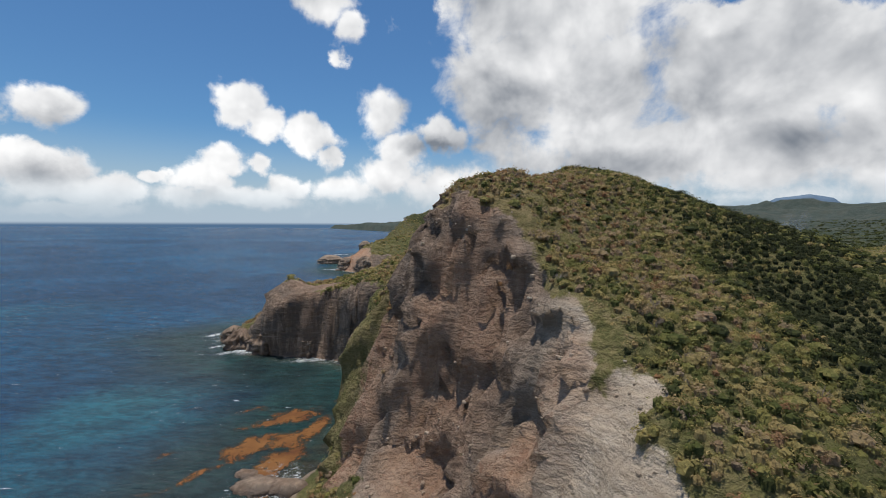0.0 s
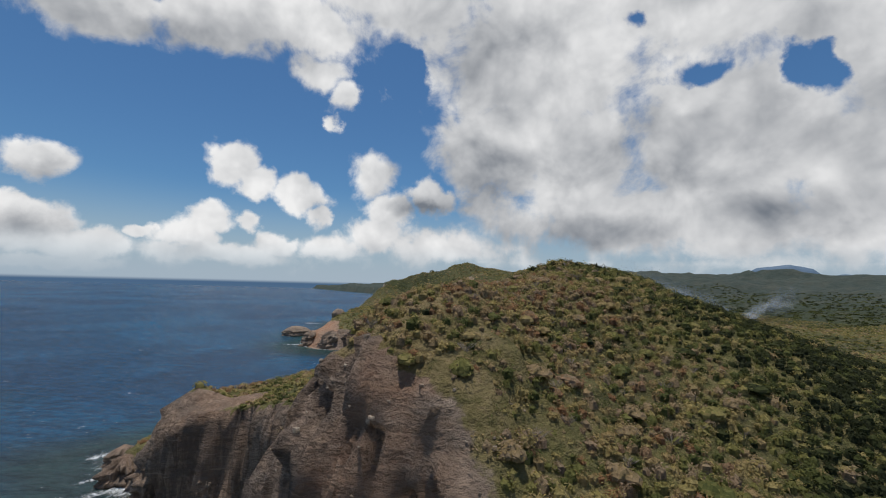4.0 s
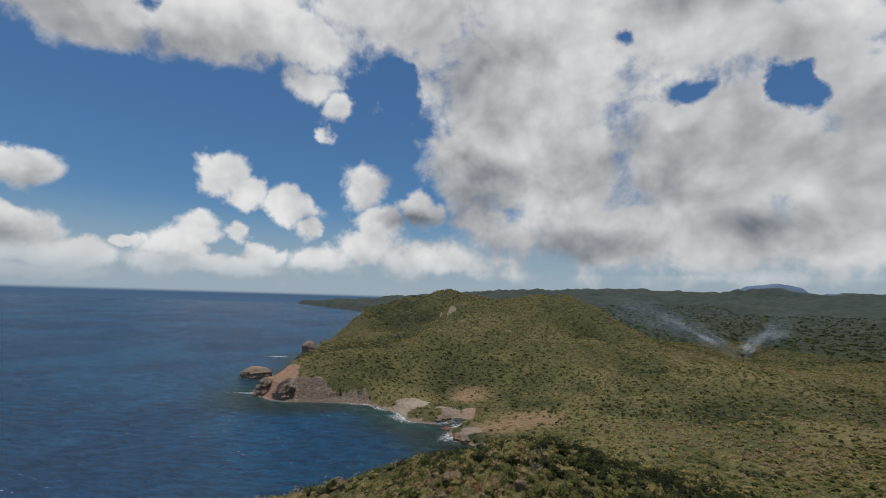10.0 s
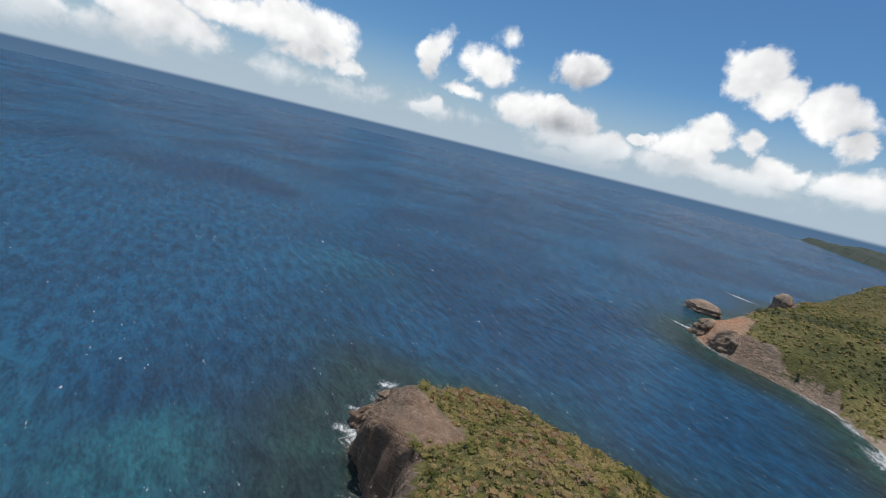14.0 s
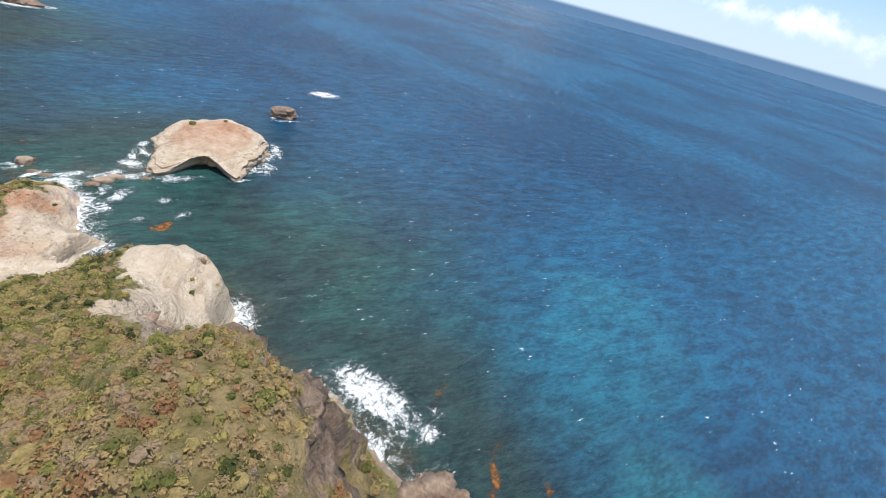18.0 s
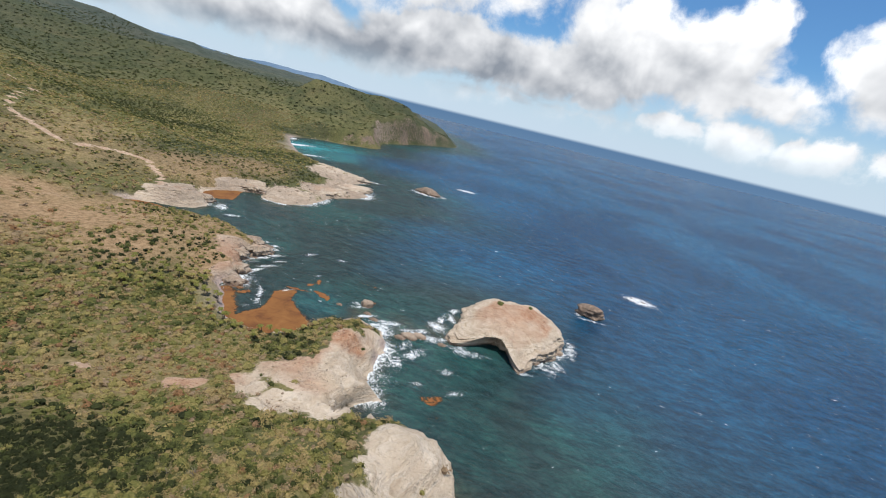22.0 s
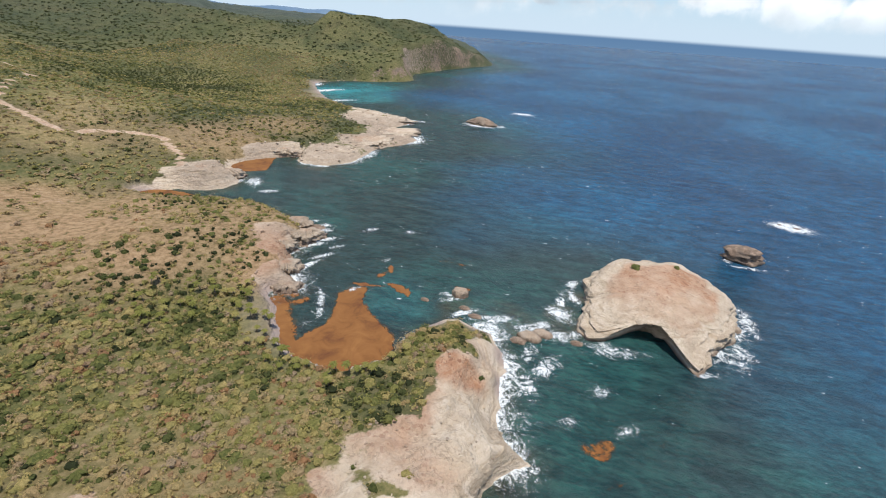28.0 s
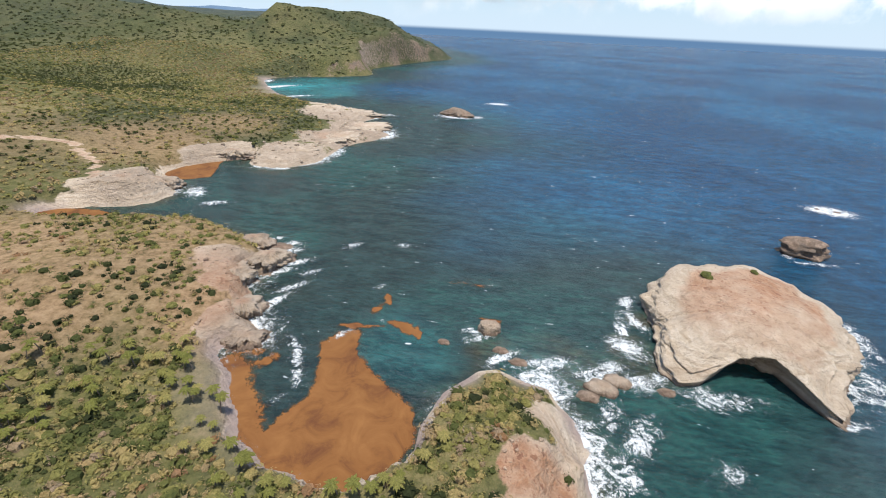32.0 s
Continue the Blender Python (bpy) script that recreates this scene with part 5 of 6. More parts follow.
def bay_field(x, y):
    main = np.clip(poly_inside(x, y, BAY_MAT) / 5 + 0.42, 0, 1)
    rim = np.clip(1.3 + shore(x, y) / 8.5, 0, 0.9) * blobs(x, y, [(135, -62, 16, 1), (118, -54, 16, 1), (148, -82, 14, 1), (157, -94, 11, 0.9), (104, -60, 10, 1)])
    return np.maximum(np.maximum(main, rim), streaks(x, y, [(152, -98, 7, 3.6, 60, 0.62)]))


weed_mat("seaweed_mat", 88, 176, -124, -50, bay_field, "thick orange-brown seaweed mat filling the palm-fringed bay", 1.0)
weed_mat("seaweed_mat", 268, 318, -306, -244, lambda x, y: np.clip(poly_inside(x, y, [(290, -303), (306, -288), (314, -266), (300, -252), (286, -258), (276, -266), (282, -282)]) / 4 + 0.5, 0, 1),
         "orange-brown seaweed mat trapped in a small rocky inlet", 1.2)
weed_mat("seaweed_mat", 256, 334, -206, -172, lambda x, y: np.clip(poly_inside(x, y, [(330, -186), (318, -178), (290, -174), (268, -186), (280, -194), (300, -198), (322, -196)]) / 4 + 0.4, 0, 1),
         "orange-brown seaweed mat in a narrow cove under low cliffs", 1.2)
RAFTS = [(128, -122, 10.35, 1.68, 10, 0.9), (113, -124, 6.9, 1.92, -20, 0.9), (107, -121, 1.725, 4.8, 10, 0.85), (122, -140, 2.875, 6, 30, 0.75), (124, -133, 2.3, 3.6, 0, 0.7), (80, -136, 4.6, 1.68, 20, 0.8), (90, -160, 13.8, 1.92, 10, 0.42), (86, -166, 9.2, 1.44, 30, 0.4), (20, -52, 6.9, 2.4, 30, 0.65), (14, -40, 5.75, 1.68, 40, 0.45), (-2, -60, 4.6, 1.68, 60, 0.4), (-52, 135, 15, 6, 70, 0.7), (-64, 142, 12, 7, 60, 0.7), (-48, 158, 14, 5, 80, 0.68), (-60, 166, 18, 6, 40, 0.6), (-54, 148, 10, 8, 20, 0.6), (-40, 186, 11.5, 4.8, 20, 0.45), (-72, 128, 9.2, 2.4, 50, 0.5), (-82, 118, 13.8, 2.4, 40, 0.45), (-72, 90, 10.35, 3.6, 50, 0.42), (-88, 140, 11.5, 2.4, 60, 0.42), (-76, 172, 13.8, 3.6, 20, 0.45), (-50, 120, 5.75, 3.6, 40, 0.43)]
weed_mat("seaweed_rafts", -120, 140, -180, 200, lambda x, y: streaks(x + 5 * fbm(x, y, 16, 3, 101), y + 5 * fbm(x, y, 16, 3, 103), RAFTS), "scattered orange rafts of drifting seaweed", 1.5, "stuff")
weed_mat("northern_seaweed", 20, 110, 420, 610, lambda x, y: blobs(x, y, [(72, 450, 14, 0.8), (62, 436, 10, 0.5), (96, 594, 9, 0.9), (66, 558, 7, 0.6), (6, 612, 9, 0.5)]), "orange seaweed drifting into the northern cove", 2.0, "stuff")

# ---- scrub ----
def leaf_clump(cards, size, seed, height=0.75, lobes=5, up=1.3):
    """A crown of small leaf sprays over a few uneven lobes, about 1 m in radius: points (n, 4, 3)."""
    r = np.random.default_rng(seed)
    mid = r.normal(0, 0.42, (lobes, 3)) * [1, 1, 0.45] + [0, 0, 0.45]
    rad = r.uniform(0.38, 0.7, lobes)
    pick = r.integers(0, lobes, cards)
    n = r.normal(0, 1, (cards, 3))
    n[:, 2] = np.abs(n[:, 2]) * 0.9 - 0.15
    n /= np.linalg.norm(n, axis=1)[:, None]
    c = (mid[pick] + n * rad[pick, None] * r.uniform(0.75, 1.08, cards)[:, None]) * [1, 1, height]
    n = n + r.normal(0, 0.42, n.shape) + [0, 0, up]
    n /= np.linalg.norm(n, axis=1)[:, None]
    u = np.cross(n, r.normal(0, 1, n.shape))
    u /= np.linalg.norm(u, axis=1)[:, None]
    v = np.cross(n, u)
    s = size * r.uniform(0.6, 1.3, cards)[:, None]
    w = s * r.uniform(0.28, 0.62, cards)[:, None]
    bend = n * s * 0.25
    return np.stack([c - u * s - bend, c + v * w, c + u * s - bend, c - v * w * 0.8], 1)


def bush(seed, lobes, sides, rings, cards, size, height=0.8):
    """A rounded bush about 1 m in radius: a few ragged leafy domes, with loose sprays that fray its outline."""
    r = np.random.default_rng(seed)
    quads = []
    for k in range(lobes):
        mid = np.array([0, 0, -0.1]) if lobes == 1 else np.append(r.normal(0, 0.36, 2), r.uniform(-0.1, 0.1))
        rad = 0.95 if lobes == 1 else r.uniform(0.5, 0.78)
        polar = np.radians(np.linspace(2, 112, rings + 1))[:, None]
        turn = np.linspace(0, 2 * np.pi, sides, endpoint=False)[None, :] + r.uniform(-0.25, 0.25, (rings + 1, sides))
        rr = rad * r.uniform(0.74, 1.14, (rings + 1, sides))
        p = np.stack([rr * np.sin(polar) * np.cos(turn), rr * np.sin(polar) * np.sin(turn), rr * np.cos(polar) * height + 0.25], -1) + mid
        q = np.roll(p, -1, 1)
        quads.append(np.stack([p[1:], q[1:], q[:-1], p[:-1]], 2).reshape(-1, 4, 3))
    if cards:
        quads.append(leaf_clump(cards, size, seed + 900, height, max(lobes, 2)))
    return np.concatenate(quads)


def mound(seed, cards, size, height, lobes, up):
    """A leafy bush: small sprays over a dense core."""
    core = bush(seed, 1, 6, 2, 0, 0, height) * [0.72, 0.72, 0.8]
    return np.concatenate([core, leaf_clump(cards, size, seed + 500, height, lobes, up)])


def scatter(name, spots, protos, label, category, hue, size):
    """Plants as one object: spots (n, 3), a hue and a size for each."""
    r = np.random.default_rng(len(spots))
    kind = r.integers(0, len(protos), len(spots))
    turn = r.uniform(0, 2 * np.pi, len(spots))
    pts, hues = [], []
    for k, p in enumerate(protos):
        m = kind == k
        if not m.any():
            continue
        c, s = np.cos(turn[m])[:, None, None], np.sin(turn[m])[:, None, None]
        x, y, z = p[None, ..., 0], p[None, ..., 1], p[None, ..., 2]
        sz = size[m][:, None, None]
        q = np.stack([(x * c - y * s) * sz, (x * s + y * c) * sz, z * sz * np.ones_like(c)], -1) + spots[m][:, None, None, :]
        pts.append(q.reshape(-1, 3))
        hues.append(np.repeat(hue[m], p.shape[0] * 4))
    co = np.concatenate(pts)
    me = poly_mesh(name, co, np.arange(len(co)).reshape(-1, 4), smooth=False)
    set_attr(me, "hue", np.concatenate(hues))
    me.materials.append(LEAVES)
    return tagged(new(name, me), label, category, kind="stuff")


def sample(x0, x1, y0, y1, step, seed, inside=None):
    """Jittered spots on the land with the ground's height and its fields."""
    r = np.random.default_rng(seed)
    x, y = (a.ravel() for a in np.meshgrid(np.arange(x0, x1, step), np.arange(y0, y1, step), indexing="ij"))
    x, y = x + r.uniform(-0.55, 0.55, x.shape) * step, y + r.uniform(-0.55, 0.55, y.shape) * step
    i = np.clip(np.searchsorted(LAND_X, x) - 1, 0, NXY[0] - 2)
    j = np.clip(np.searchsorted(LAND_Y, y) - 1, 0, NXY[1] - 2)
    fx, fy = (x - LAND_X[i]) / (LAND_X[i + 1] - LAND_X[i]), (y - LAND_Y[j]) / (LAND_Y[j + 1] - LAND_Y[j])

    def at(field):
        g = field.reshape(NXY)
        return (g[i, j] * (1 - fx) + g[i + 1, j] * fx) * (1 - fy) + (g[i, j + 1] * (1 - fx) + g[i + 1, j + 1] * fx) * fy

    z, b, dr, sn = at(gz), at(bare), at(dry), at(sand)
    patch = fbm(x, y, 28, 3, 120)
    keep = (z > 1.6) & (r.random(x.shape) > np.clip((b - 0.12) * 2.2, 0, 0.995)) & (r.random(x.shape) > dr * (0.82 + 0.5 * patch)) & (sn < 0.15)
    if inside is not None:
        keep &= inside(x, y)
    hue = 0.56 + 0.42 * fbm(x, y, 55, 3, 130) + r.normal(0, 0.21, x.shape) + LUSH_SHADE_BIAS(x, y) - 0.34 * hollow(x, y)
    odd = r.random(x.shape)
    hue = np.where(odd < 0.14, hue * 0.4, np.where(odd > 0.86, hue + 0.30, hue))
    hue = np.clip(hue, 0, 1)
    return np.stack([x, y, z], -1)[keep], hue[keep], patch[keep]


def LUSH_SHADE_BIAS(x, y):
    """Drier and browner on the sea-facing crest, greener in the hollows; the darkest hues also stand for cloud shadow.
    """
    return blobs(x, y, [(0, 125, 45, 0.14), (15, 100, 30, 0.08), (-80, 285, 50, 0.1), (20, 150, 40, 0.08)]) - blobs(x, y, [(112, 92, 52, 0.6), (115, 165, 60, 0.6), (72, 232, 46, 0.6), (74, 190, 26, 0.5), (30, 262, 40, 0.3), (150, 240, 70, 0.36), (185, -66, 26, 0.4), (75, -75, 24, 0.14), (92, -44, 20, 0.12), (150, -40, 40, 0.12), (120, 10, 40, 0.08), (230, -70, 40, 0.22), (215, -140, 60, 0.05), (560, -520, 110, 0.5), (660, -580, 160, 0.5), (700, -720, 60, 0.2)])


def hill_zone(x, y):
    return (x > -40) & (x < 120) & (y > 50) & (y < 235)


def plain_zone(x, y):
    return ~hill_zone(x, y) & (x < 300) & (y > -210) & (y < 330)


near_clumps = [mound(200 + k, 46, 0.19, 1.0, 6, 0.9) for k in range(16)]
plain_clumps = [mound(220 + k, 26, 0.24, 0.72, 5, 1.1) for k in range(16)]
far_clumps = [leaf_clump(10, 0.55, 240 + k, 0.55, 3) for k in range(10)]
distant_clumps = [leaf_clump(9, 0.6, 260 + k, 0.4, 3) for k in range(8)]


def sizes(n, seed, lo, hi):
    """Mostly small plants, with some large ones among them."""
    return lo + (hi - lo) * np.random.default_rng(seed).random(n) ** 2.2


sp, hu, pa = sample(-40, 120, 50, 235, 1.6, 11, hill_zone)
scatter("hillside_scrub", sp, near_clumps, "dense dry hillside scrub in green, ochre and brown", "scrub", hu, sizes(len(sp), 1, 0.85, 1.75) * (1 + 0.2 * pa))
sp, hu, pa = sample(-150, 300, -210, 330, 2.5, 12, plain_zone)
scatter("coastal_scrub", sp, plain_clumps, "low coastal scrub with green and rust-coloured bushes", "scrub", hu, sizes(len(sp), 2, 1.0, 2.9) * (1 + 0.3 * pa))
sp, hu, pa = sample(250, 900, -900, 420, 5.4, 13, lambda x, y: ~(hill_zone(x, y) | plain_zone(x, y)))
scatter("southern_woods", sp, far_clumps, "dry woodland covering the southern hills", "woods", hu * 0.85 + 0.06, np.random.default_rng(3).uniform(1.5, 3.1, len(sp)))
sp, hu, pa = sample(-200, 900, 330, 1300, 5.8, 14, lambda x, y: ~(hill_zone(x, y) | plain_zone(x, y)))
scatter("northern_woods", sp, far_clumps, "dry green woodland covering the northern hills", "woods", hu * 0.8 + 0.04, np.random.default_rng(4).uniform(1.5, 3.2, len(sp)))
# hues cut to dark green, putting the hills' cloud shadow into the leaves
sp, hu, pa = sample(300, 1900, -1750, 300, 14.0, 15, lambda x, y: (x > 900) | (y < -900))
scatter("far_southern_woods", sp, distant_clumps, "dry woodland on the far southern hills", "woods", hu * 0.14, np.random.default_rng(5).uniform(2.6, 5.0, len(sp)))
# dark green woods, with the shade over them also put into the hue
sp, hu, pa = sample(-300, 1700, 300, 2600, 24.0, 16, lambda x, y: (x > 900) | (y > 1300))
scatter("far_northern_woods", sp, distant_clumps, "green woodland on the far northern hills", "woods", hu * 0.2, np.random.default_rng(6).uniform(4.5, 8.5, len(sp)))

# ---- palms, shrubs and bare bushes that stand out one by one ----
def tube(bm, path, radii, sides=6):
    """A tapered round stem along a path."""
    rings = []
    for k, (p, r) in enumerate(zip(path, radii)):
        d = (path[min(k + 1, len(path) - 1)] - path[max(k - 1, 0)]).normalized()
        a = d.orthogonal().normalized()
        b = d.cross(a)
        rings.append([bm.verts.new(p + (a * math.cos(2 * math.pi * i / sides) + b * math.sin(2 * math.pi * i / sides)) * r) for i in range(sides)])
    for lo, hi in zip(rings, rings[1:]):
        for i in range(sides):
            bm.faces.new((lo[i], lo[(i + 1) % sides], hi[(i + 1) % sides], hi[i]))
    bm.faces.new(rings[-1])


def part(name, bm, mat, parent, label="", hue=None):
    """Links a bmesh as one mesh object under a thing."""
    me = bpy.data.meshes.new(name)
    bm.to_mesh(me)
    bm.free()
    me.materials.append(mat)
    if hue is not None:
        set_attr(me, "hue", np.full(len(me.vertices), hue))
    ob = new(name, me)
    ob.parent = parent
    if label:
        tagged(ob, label)
    return ob


def palm(seed):
    """A coconut palm: a leaning ringed trunk and a crown of arching fronds."""
    r = random.Random(seed)
    root = new("palm_tree")
    tall, lean, way = r.uniform(4.5, 7.5), r.uniform(0.4, 1.8), r.uniform(0, 6.28)
    path = [Vector((lean * (k / 8) ** 2 * math.cos(way), lean * (k / 8) ** 2 * math.sin(way), tall * k / 8 - 0.3)) for k in range(9)]
    bm = bmesh.new()
    tube(bm, path, [0.24 - 0.012 * k for k in range(9)])
    part("trunk", bm, BARK, root)
    bm = bmesh.new()
    top = path[-1]
    for k in range(17):
        a = k * 2.39996 + r.uniform(-0.2, 0.2)
        rise, reach = r.uniform(-0.2, 1.1), r.uniform(2.2, 3.1)
        out, side = Vector((math.cos(a), math.sin(a), 0)), Vector((-math.sin(a), math.cos(a), 0))
        spine = [top + out * reach * t + Vector((0, 0, rise * t * 1.6 - (1.3 + 0.6 * rise) * t * t * 1.3)) for t in (0.0, 0.2, 0.4, 0.6, 0.8, 1.0)]
        wide = (0.10, 0.42, 0.55, 0.50, 0.34, 0.04)
        for sgn in (-1, 1):
            for i in range(5):
                w0, w1 = wide[i] * sgn, wide[i + 1] * sgn
                drop0, drop1 = Vector((0, 0, -abs(w0) * 0.55)), Vector((0, 0, -abs(w1) * 0.55))
                gap = (spine[i + 1] - spine[i]) * 0.25
                bm.faces.new([bm.verts.new(p) for p in (spine[i], spine[i + 1], spine[i + 1] + side * w1 + drop1 - gap, spine[i] + side * w0 + drop0)])
    part("crown", bm, PALM, root, "", r.uniform(0.1, 0.9))
    return tagged(root, "coconut palm with arching yellow-green fronds behind the beach", "palm tree", "palms round the bay")


def ground_at(x, y):
    return float(height(np.array([x]), np.array([y]))[0])


palm_kinds = [palm(k) for k in range(5)]
PALM_SPOTS = [(188, -73), (196, -57), (184, -83), (174, -81), (161, -77), (155, -78), (141, -63), (137, -57), (124, -53), (114, -52), (107, -54), (98, -58), (168, -86), (191, -70), (193, -64), (199, -58), (191, -59),
              (196, -84), (189, -89), (178, -87), (205, -66), (182, -66), (210, -80), (216, -60)]
rp = random.Random(5)
beach = smooth_line(COAST_BAY[9:18], 4.0)
for a, b in zip(beach[:-1:2], beach[1::2]):
    out = np.array([b[1] - a[1], a[0] - b[0]]) / max(np.hypot(*(b - a)), 0.1)
    side = out if shore(a[0] + 4 * out[0], a[1] + 4 * out[1])[0] > 0 else -out
    PALM_SPOTS.append(tuple(float(v) for v in a + side * rp.uniform(6, 10)))
for x, y in list(PALM_SPOTS):
    for k in range(1):
        PALM_SPOTS.append((x + rp.uniform(-5, 6), y + rp.uniform(-1, 6)))
for k, (x, y) in enumerate(PALM_SPOTS):
    z = ground_at(x, y)
    if z < 0.8:
        y += 5
        z = ground_at(x, y)
    if z < 0.6:
        continue
    m = Matrix.Translation((x, y, z)) @ Matrix.Rotation(rp.uniform(0, 6.28), 4, "Z")
    if k < len(palm_kinds):
        palm_kinds[k].matrix_basis = m @ Matrix.Scale(0.7, 4)
    else:
        c = copy_thing(palm_kinds[k % 5], m)
        s = rp.uniform(0.52, 0.8)
        c.scale = (s, s, s)


def shrub(seed, hue):
    """A wind-clipped bush: forked stems under a crown of small leaf sprays."""
    r = random.Random(seed)
    root = new("shrub")
    bm = bmesh.new()
    for k in range(4):
        a = r.uniform(0, 6.28)
        tip = Vector((math.cos(a) * 0.5, math.sin(a) * 0.5, 0.7))
        tube(bm, [Vector((0, 0, -0.3)), tip * 0.5, tip], [0.07, 0.05, 0.02], 4)
    part("stem", bm, BARK, root)
    q = np.concatenate([bush(300 + seed, 5, 8, 4, 0, 0, 0.8), leaf_clump(60, 0.13, 320 + seed, 0.85, 6)])
    me = poly_mesh("crown", q.reshape(-1, 3), np.arange(q.shape[0] * 4).reshape(-1, 4), smooth=False)
    set_attr(me, "hue", np.clip(hue + np.repeat(np.random.default_rng(seed).normal(0, 0.05, q.shape[0]), 4), 0, 1))
    me.materials.append(LEAVES)
    crown = new("crown", me)
    crown.parent = root
    return root


def bare_shrub(seed):
    """A leafless bush of pale forking twigs."""
    r = random.Random(seed)
    bm = bmesh.new()
    for k in range(9):
        a, t = r.uniform(0, 6.28), r.uniform(0.2, 0.9)
        tip = Vector((math.cos(a) * t, math.sin(a) * t, r.uniform(0.7, 1.1)))
        tube(bm, [Vector((0, 0, -0.2)), tip * 0.5 + Vector((0, 0, 0.08)), tip], [0.035, 0.025, 0.008], 3)
        for j in range(3):
            b = a + r.uniform(-0.9, 0.9)
            tube(bm, [tip * r.uniform(0.5, 0.8), tip + Vector((math.cos(b) * 0.35, math.sin(b) * 0.35, r.uniform(0.0, 0.3)))], [0.02, 0.006], 3)
    me = bpy.data.meshes.new("bare_shrub")
    bm.to_mesh(me)
    bm.free()
    me.materials.append(TWIG)
    return new("bare_shrub", me)


SHRUB_LOOKS = [(0.05, "dark green rounded shrub on the dry hillside"), (0.22, "olive green shrub on the dry hillside"), (0.40, "yellow-green shrub on the dry hillside"), (0.58, "mustard-yellow shrub on the dry hillside"),
               (0.74, "rust-brown shrub on the dry hillside"), (0.88, "greyish half-bare shrub on the dry hillside"), (0.98, "reddish-brown withered shrub on the dry hillside"), (0.30, "dense green shrub on the dry hillside")]
kinds = [tagged(shrub(k, h), lab, "shrub", "shrubs on the hill") for k, (h, lab) in enumerate(SHRUB_LOOKS)]
sp, hu, pa = sample(-12, 78, 62, 214, 7.0, 21)
order = np.random.default_rng(9).permutation(len(sp))[:122]
look_hue = np.array([h for h, _ in SHRUB_LOOKS])
placed = set()
for i in order:
    k = int(np.argmin(np.abs(look_hue - hu[i])))
    s = rp.uniform(1.3, 2.3)
    m = Matrix.Translation(tuple(float(v) for v in sp[i])) @ Matrix.Rotation(rp.uniform(0, 6.28), 4, "Z")
    c = kinds[k] if k not in placed else copy_thing(kinds[k], m)
    placed.add(k)
    c.matrix_basis = m
    c.scale = (s, s, s * rp.uniform(0.8, 1.1))
for k, ob in enumerate(kinds):
    if k not in placed:
        ob.matrix_basis = Matrix.Translation(tuple(float(v) for v in sp[k]))
for x, y, s in ((-5, -162, 2.6), (-27, -170, 1.6)):
    c = copy_thing(kinds[1], Matrix.Translation((x, y, 13.2)))
    c.scale = (s, s, s * 0.8)
    tagged(c, "lone green shrub growing on the islet's flat top", "shrub", "shrubs on the islet")
sp, hu, pa = sample(70, 300, -108, 60, 8.0, 23)
PLAIN_LOOKS = {1: "olive green spreading shrub on the coastal plain", 2: "yellow-green spreading shrub on the coastal plain", 7: "dense green spreading shrub on the coastal plain"}
for n, i in enumerate(np.random.default_rng(12).permutation(len(sp))[:112]):
    k = (1, 1, 2, 2, 7, 2, 2)[n % 7]
    s = rp.uniform(1.4, 3.0)
    c = copy_thing(kinds[k], Matrix.Translation(tuple(float(v) for v in sp[i])) @ Matrix.Rotation(rp.uniform(0, 6.28), 4, "Z"))
    c.scale = (s, s, s * rp.uniform(0.6, 0.85))
    tagged(c, PLAIN_LOOKS[k], "shrub", "shrubs on the coastal plain")
sp, hu, pa = sample(175, 290, -190, -95, 5.0, 24)
for n, i in enumerate(np.random.default_rng(13).permutation(len(sp))[:56]):
    k = (1, 3, 2, 2, 1)[n % 5]
    s = rp.uniform(0.9, 2.1)
    c = copy_thing(kinds[k], Matrix.Translation(tuple(float(v) for v in sp[i])) @ Matrix.Rotation(rp.uniform(0, 6.28), 4, "Z"))
    c.scale = (s, s, s * rp.uniform(0.6, 0.8))
    tagged(c, "low olive shrub on the dry red headland" if k != 3 else "mustard-yellow shrub on the dry red headland", "shrub", "shrubs on the dry headland")
bare_kinds = [tagged(bare_shrub(60 + k), "leafless shrub of pale weathered twigs", "shrub", "leafless shrubs on the hill") for k in range(4)]
sp, hu, pa = sample(-10, 70, 70, 205, 9.0, 22)
for n, i in enumerate(np.random.default_rng(10).permutation(len(sp))[:90]):
    s = rp.uniform(0.9, 1.6)
    m = Matrix.Translation(tuple(float(v) for v in sp[i])) @ Matrix.Rotation(rp.uniform(0, 6.28), 4, "Z")
    c = bare_kinds[n] if n < 4 else copy_thing(bare_kinds[n % 4], m)
    c.matrix_basis = m
    c.scale = (s, s, s)

# ---- loose stones on the bare edges ----
def stone(seed):
    """A blunt broken stone about 1 m across: quads (n, 4, 3)."""
    r = np.random.default_rng(seed)
    g = np.linspace(-1, 1, 3)
    out = []
    for axis in range(3):
        for side in (-1, 1):
            u, v = np.meshgrid(g, g, indexing="ij")
            p = np.zeros((3, 3, 3))
            p[..., axis], p[..., (axis + 1) % 3], p[..., (axis + 2) % 3] = side, u * side, v
            q = np.stack([p[:-1, :-1], p[1:, :-1], p[1:, 1:], p[:-1, 1:]], 2).reshape(-1, 4, 3)
            out.append(q)
    q = np.concatenate(out)
    n = q / np.linalg.norm(q, axis=-1, keepdims=True) ** 0.7
    k = np.round(q * 7).astype(int)
    jag = np.sin(k[..., 0] * 12.9 + k[..., 1] * 78.2 + k[..., 2] * 37.7 + seed * 5.1)
    return n * (0.5 + 0.13 * jag[..., None]) * [1.0, 0.8, 0.7] + [0, 0, 0.15]


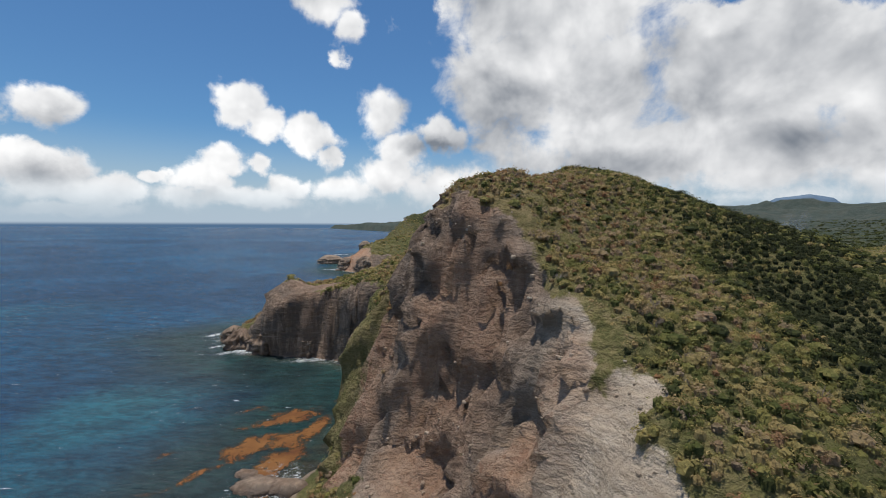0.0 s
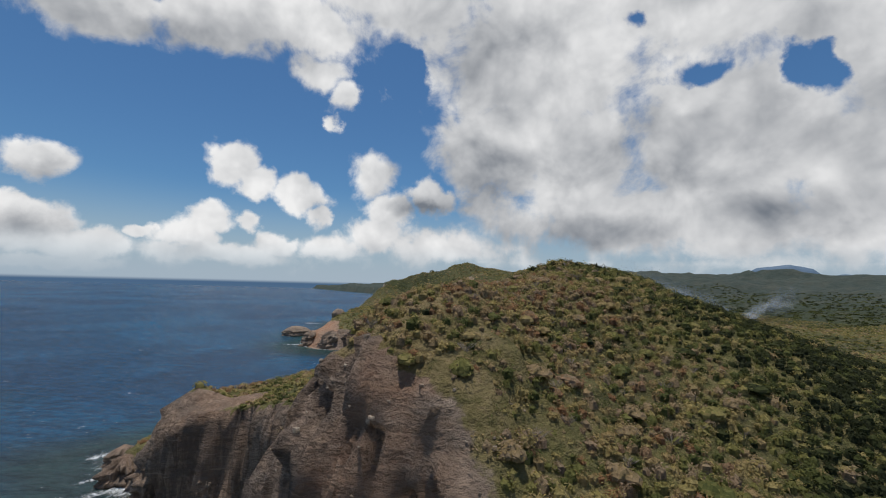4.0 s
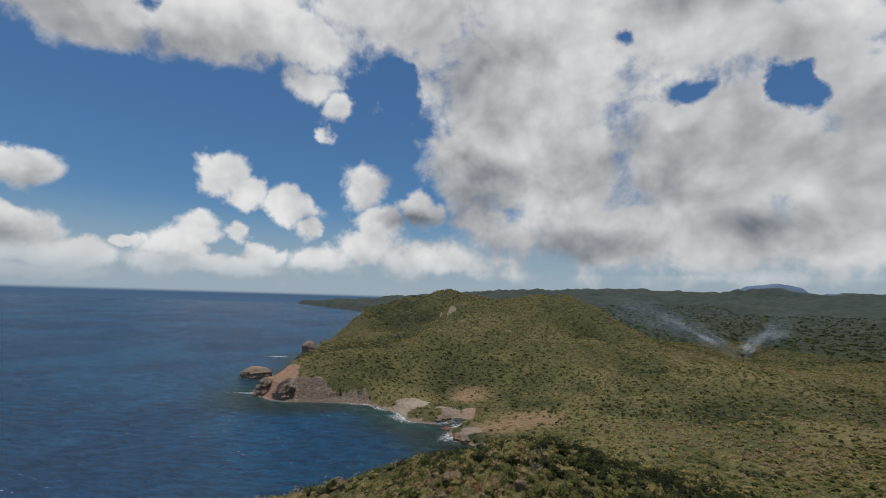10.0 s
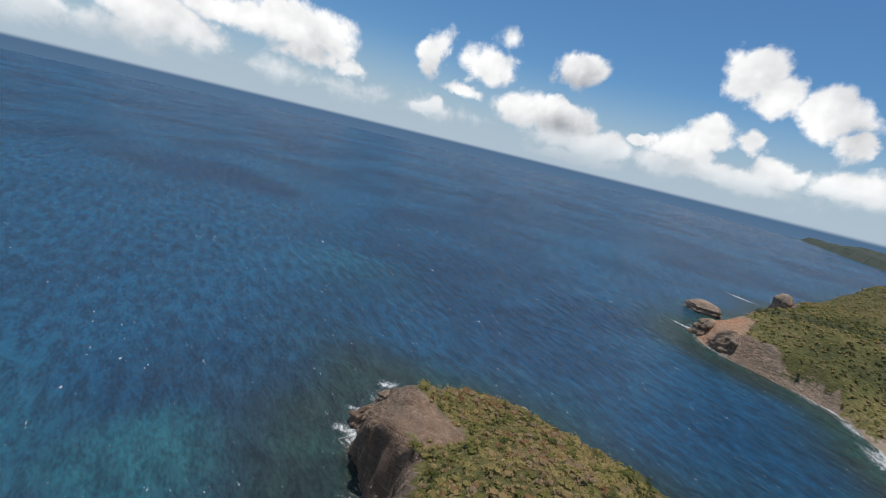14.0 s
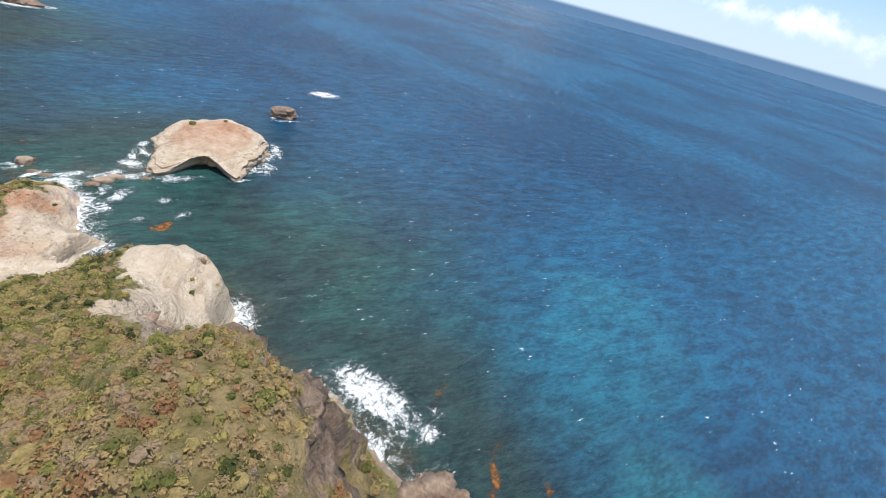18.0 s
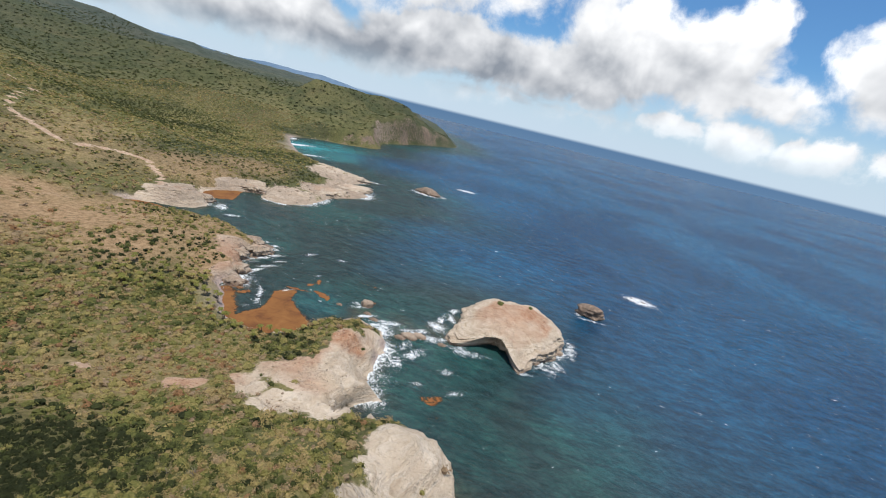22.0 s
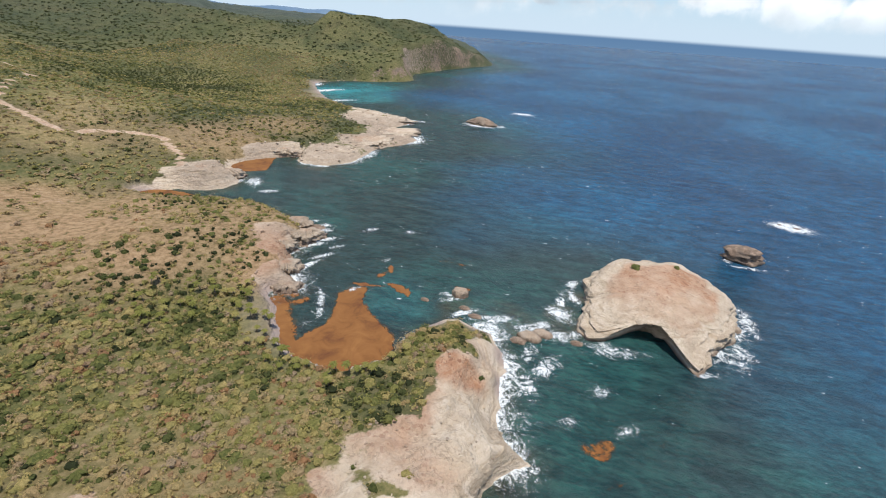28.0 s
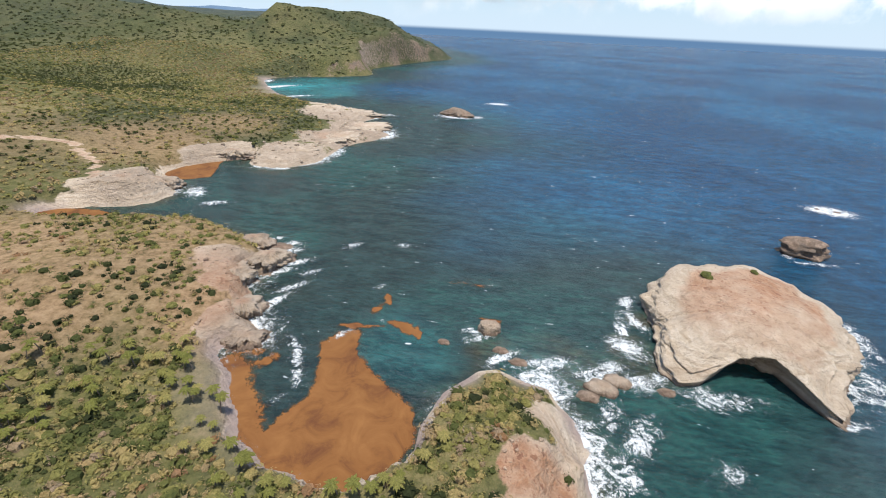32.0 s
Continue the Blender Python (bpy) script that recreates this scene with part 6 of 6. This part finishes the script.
def loose_stones(name, x0, x1, y0, y1, step, seed, lo, hi, share, label, low=0.25, tone=0.3):
    r = np.random.default_rng(seed)
    x, y = (a.ravel() for a in np.meshgrid(np.arange(x0, x1, step), np.arange(y0, y1, step), indexing="ij"))
    x, y = x + r.uniform(-0.5, 0.5, x.shape) * step, y + r.uniform(-0.5, 0.5, y.shape) * step
    i = np.clip(np.searchsorted(LAND_X, x) - 1, 0, NXY[0] - 2)
    j = np.clip(np.searchsorted(LAND_Y, y) - 1, 0, NXY[1] - 2)
    at = i * NXY[1] + j
    keep = (BARENESS[at] > low) & (SURFACE[at, 2] > 0.6) & (r.random(x.shape) < share) & (fbm(x, y, 12, 3, seed) > -0.1)
    at = at[keep]
    spots = SURFACE[at]
    co, tones = [], []
    protos = [stone(k) for k in range(8)]
    size = lo + (hi - lo) * r.random(len(at)) ** 3
    for k, (p, s) in enumerate(zip(spots, size)):
        c, d = math.cos(k * 1.7), math.sin(k * 1.7)
        q = protos[k % 8] * s
        co.append(np.stack([q[..., 0] * c - q[..., 1] * d, q[..., 0] * d + q[..., 1] * c, q[..., 2]], -1).reshape(-1, 3) + p)
    co = np.concatenate(co)
    me = poly_mesh(name, co, np.arange(len(co)).reshape(-1, 4), smooth=False)
    set_attr(me, "tone", np.repeat(np.clip(tone + r.normal(0, 0.2, len(at)), 0, 1), len(protos[0]) * 4))
    set_attr(me, "soil", np.repeat(REDNESS[at] * 0.5, len(protos[0]) * 4))
    me.materials.append(ROCK)
    tagged(new(name, me), label, "stones", kind="stuff")


loose_stones("cliff_stones", -30, 60, 56, 130, 1.5, 31, 0.4, 1.4, 0.2, "pale broken stones along the cliff's upper edge", 0.22, 0.25)
loose_stones("spit_stones", 44, 92, -104, 6, 1.5, 32, 0.3, 1.3, 0.28, "rusty and pale stones strewn over the spit", 0.3, 0.3)
loose_stones("headland_stones", 156, 215, -186, -90, 2.0, 33, 0.5, 2.0, 0.35, "brown broken stones along the dry headland's edge", 0.3, 0.55)
loose_stones("shelf_stones", 190, 330, -560, -200, 4.0, 34, 0.8, 3.4, 0.35, "weathered blocks lying on the rock shelf", 0.3, 0.4)
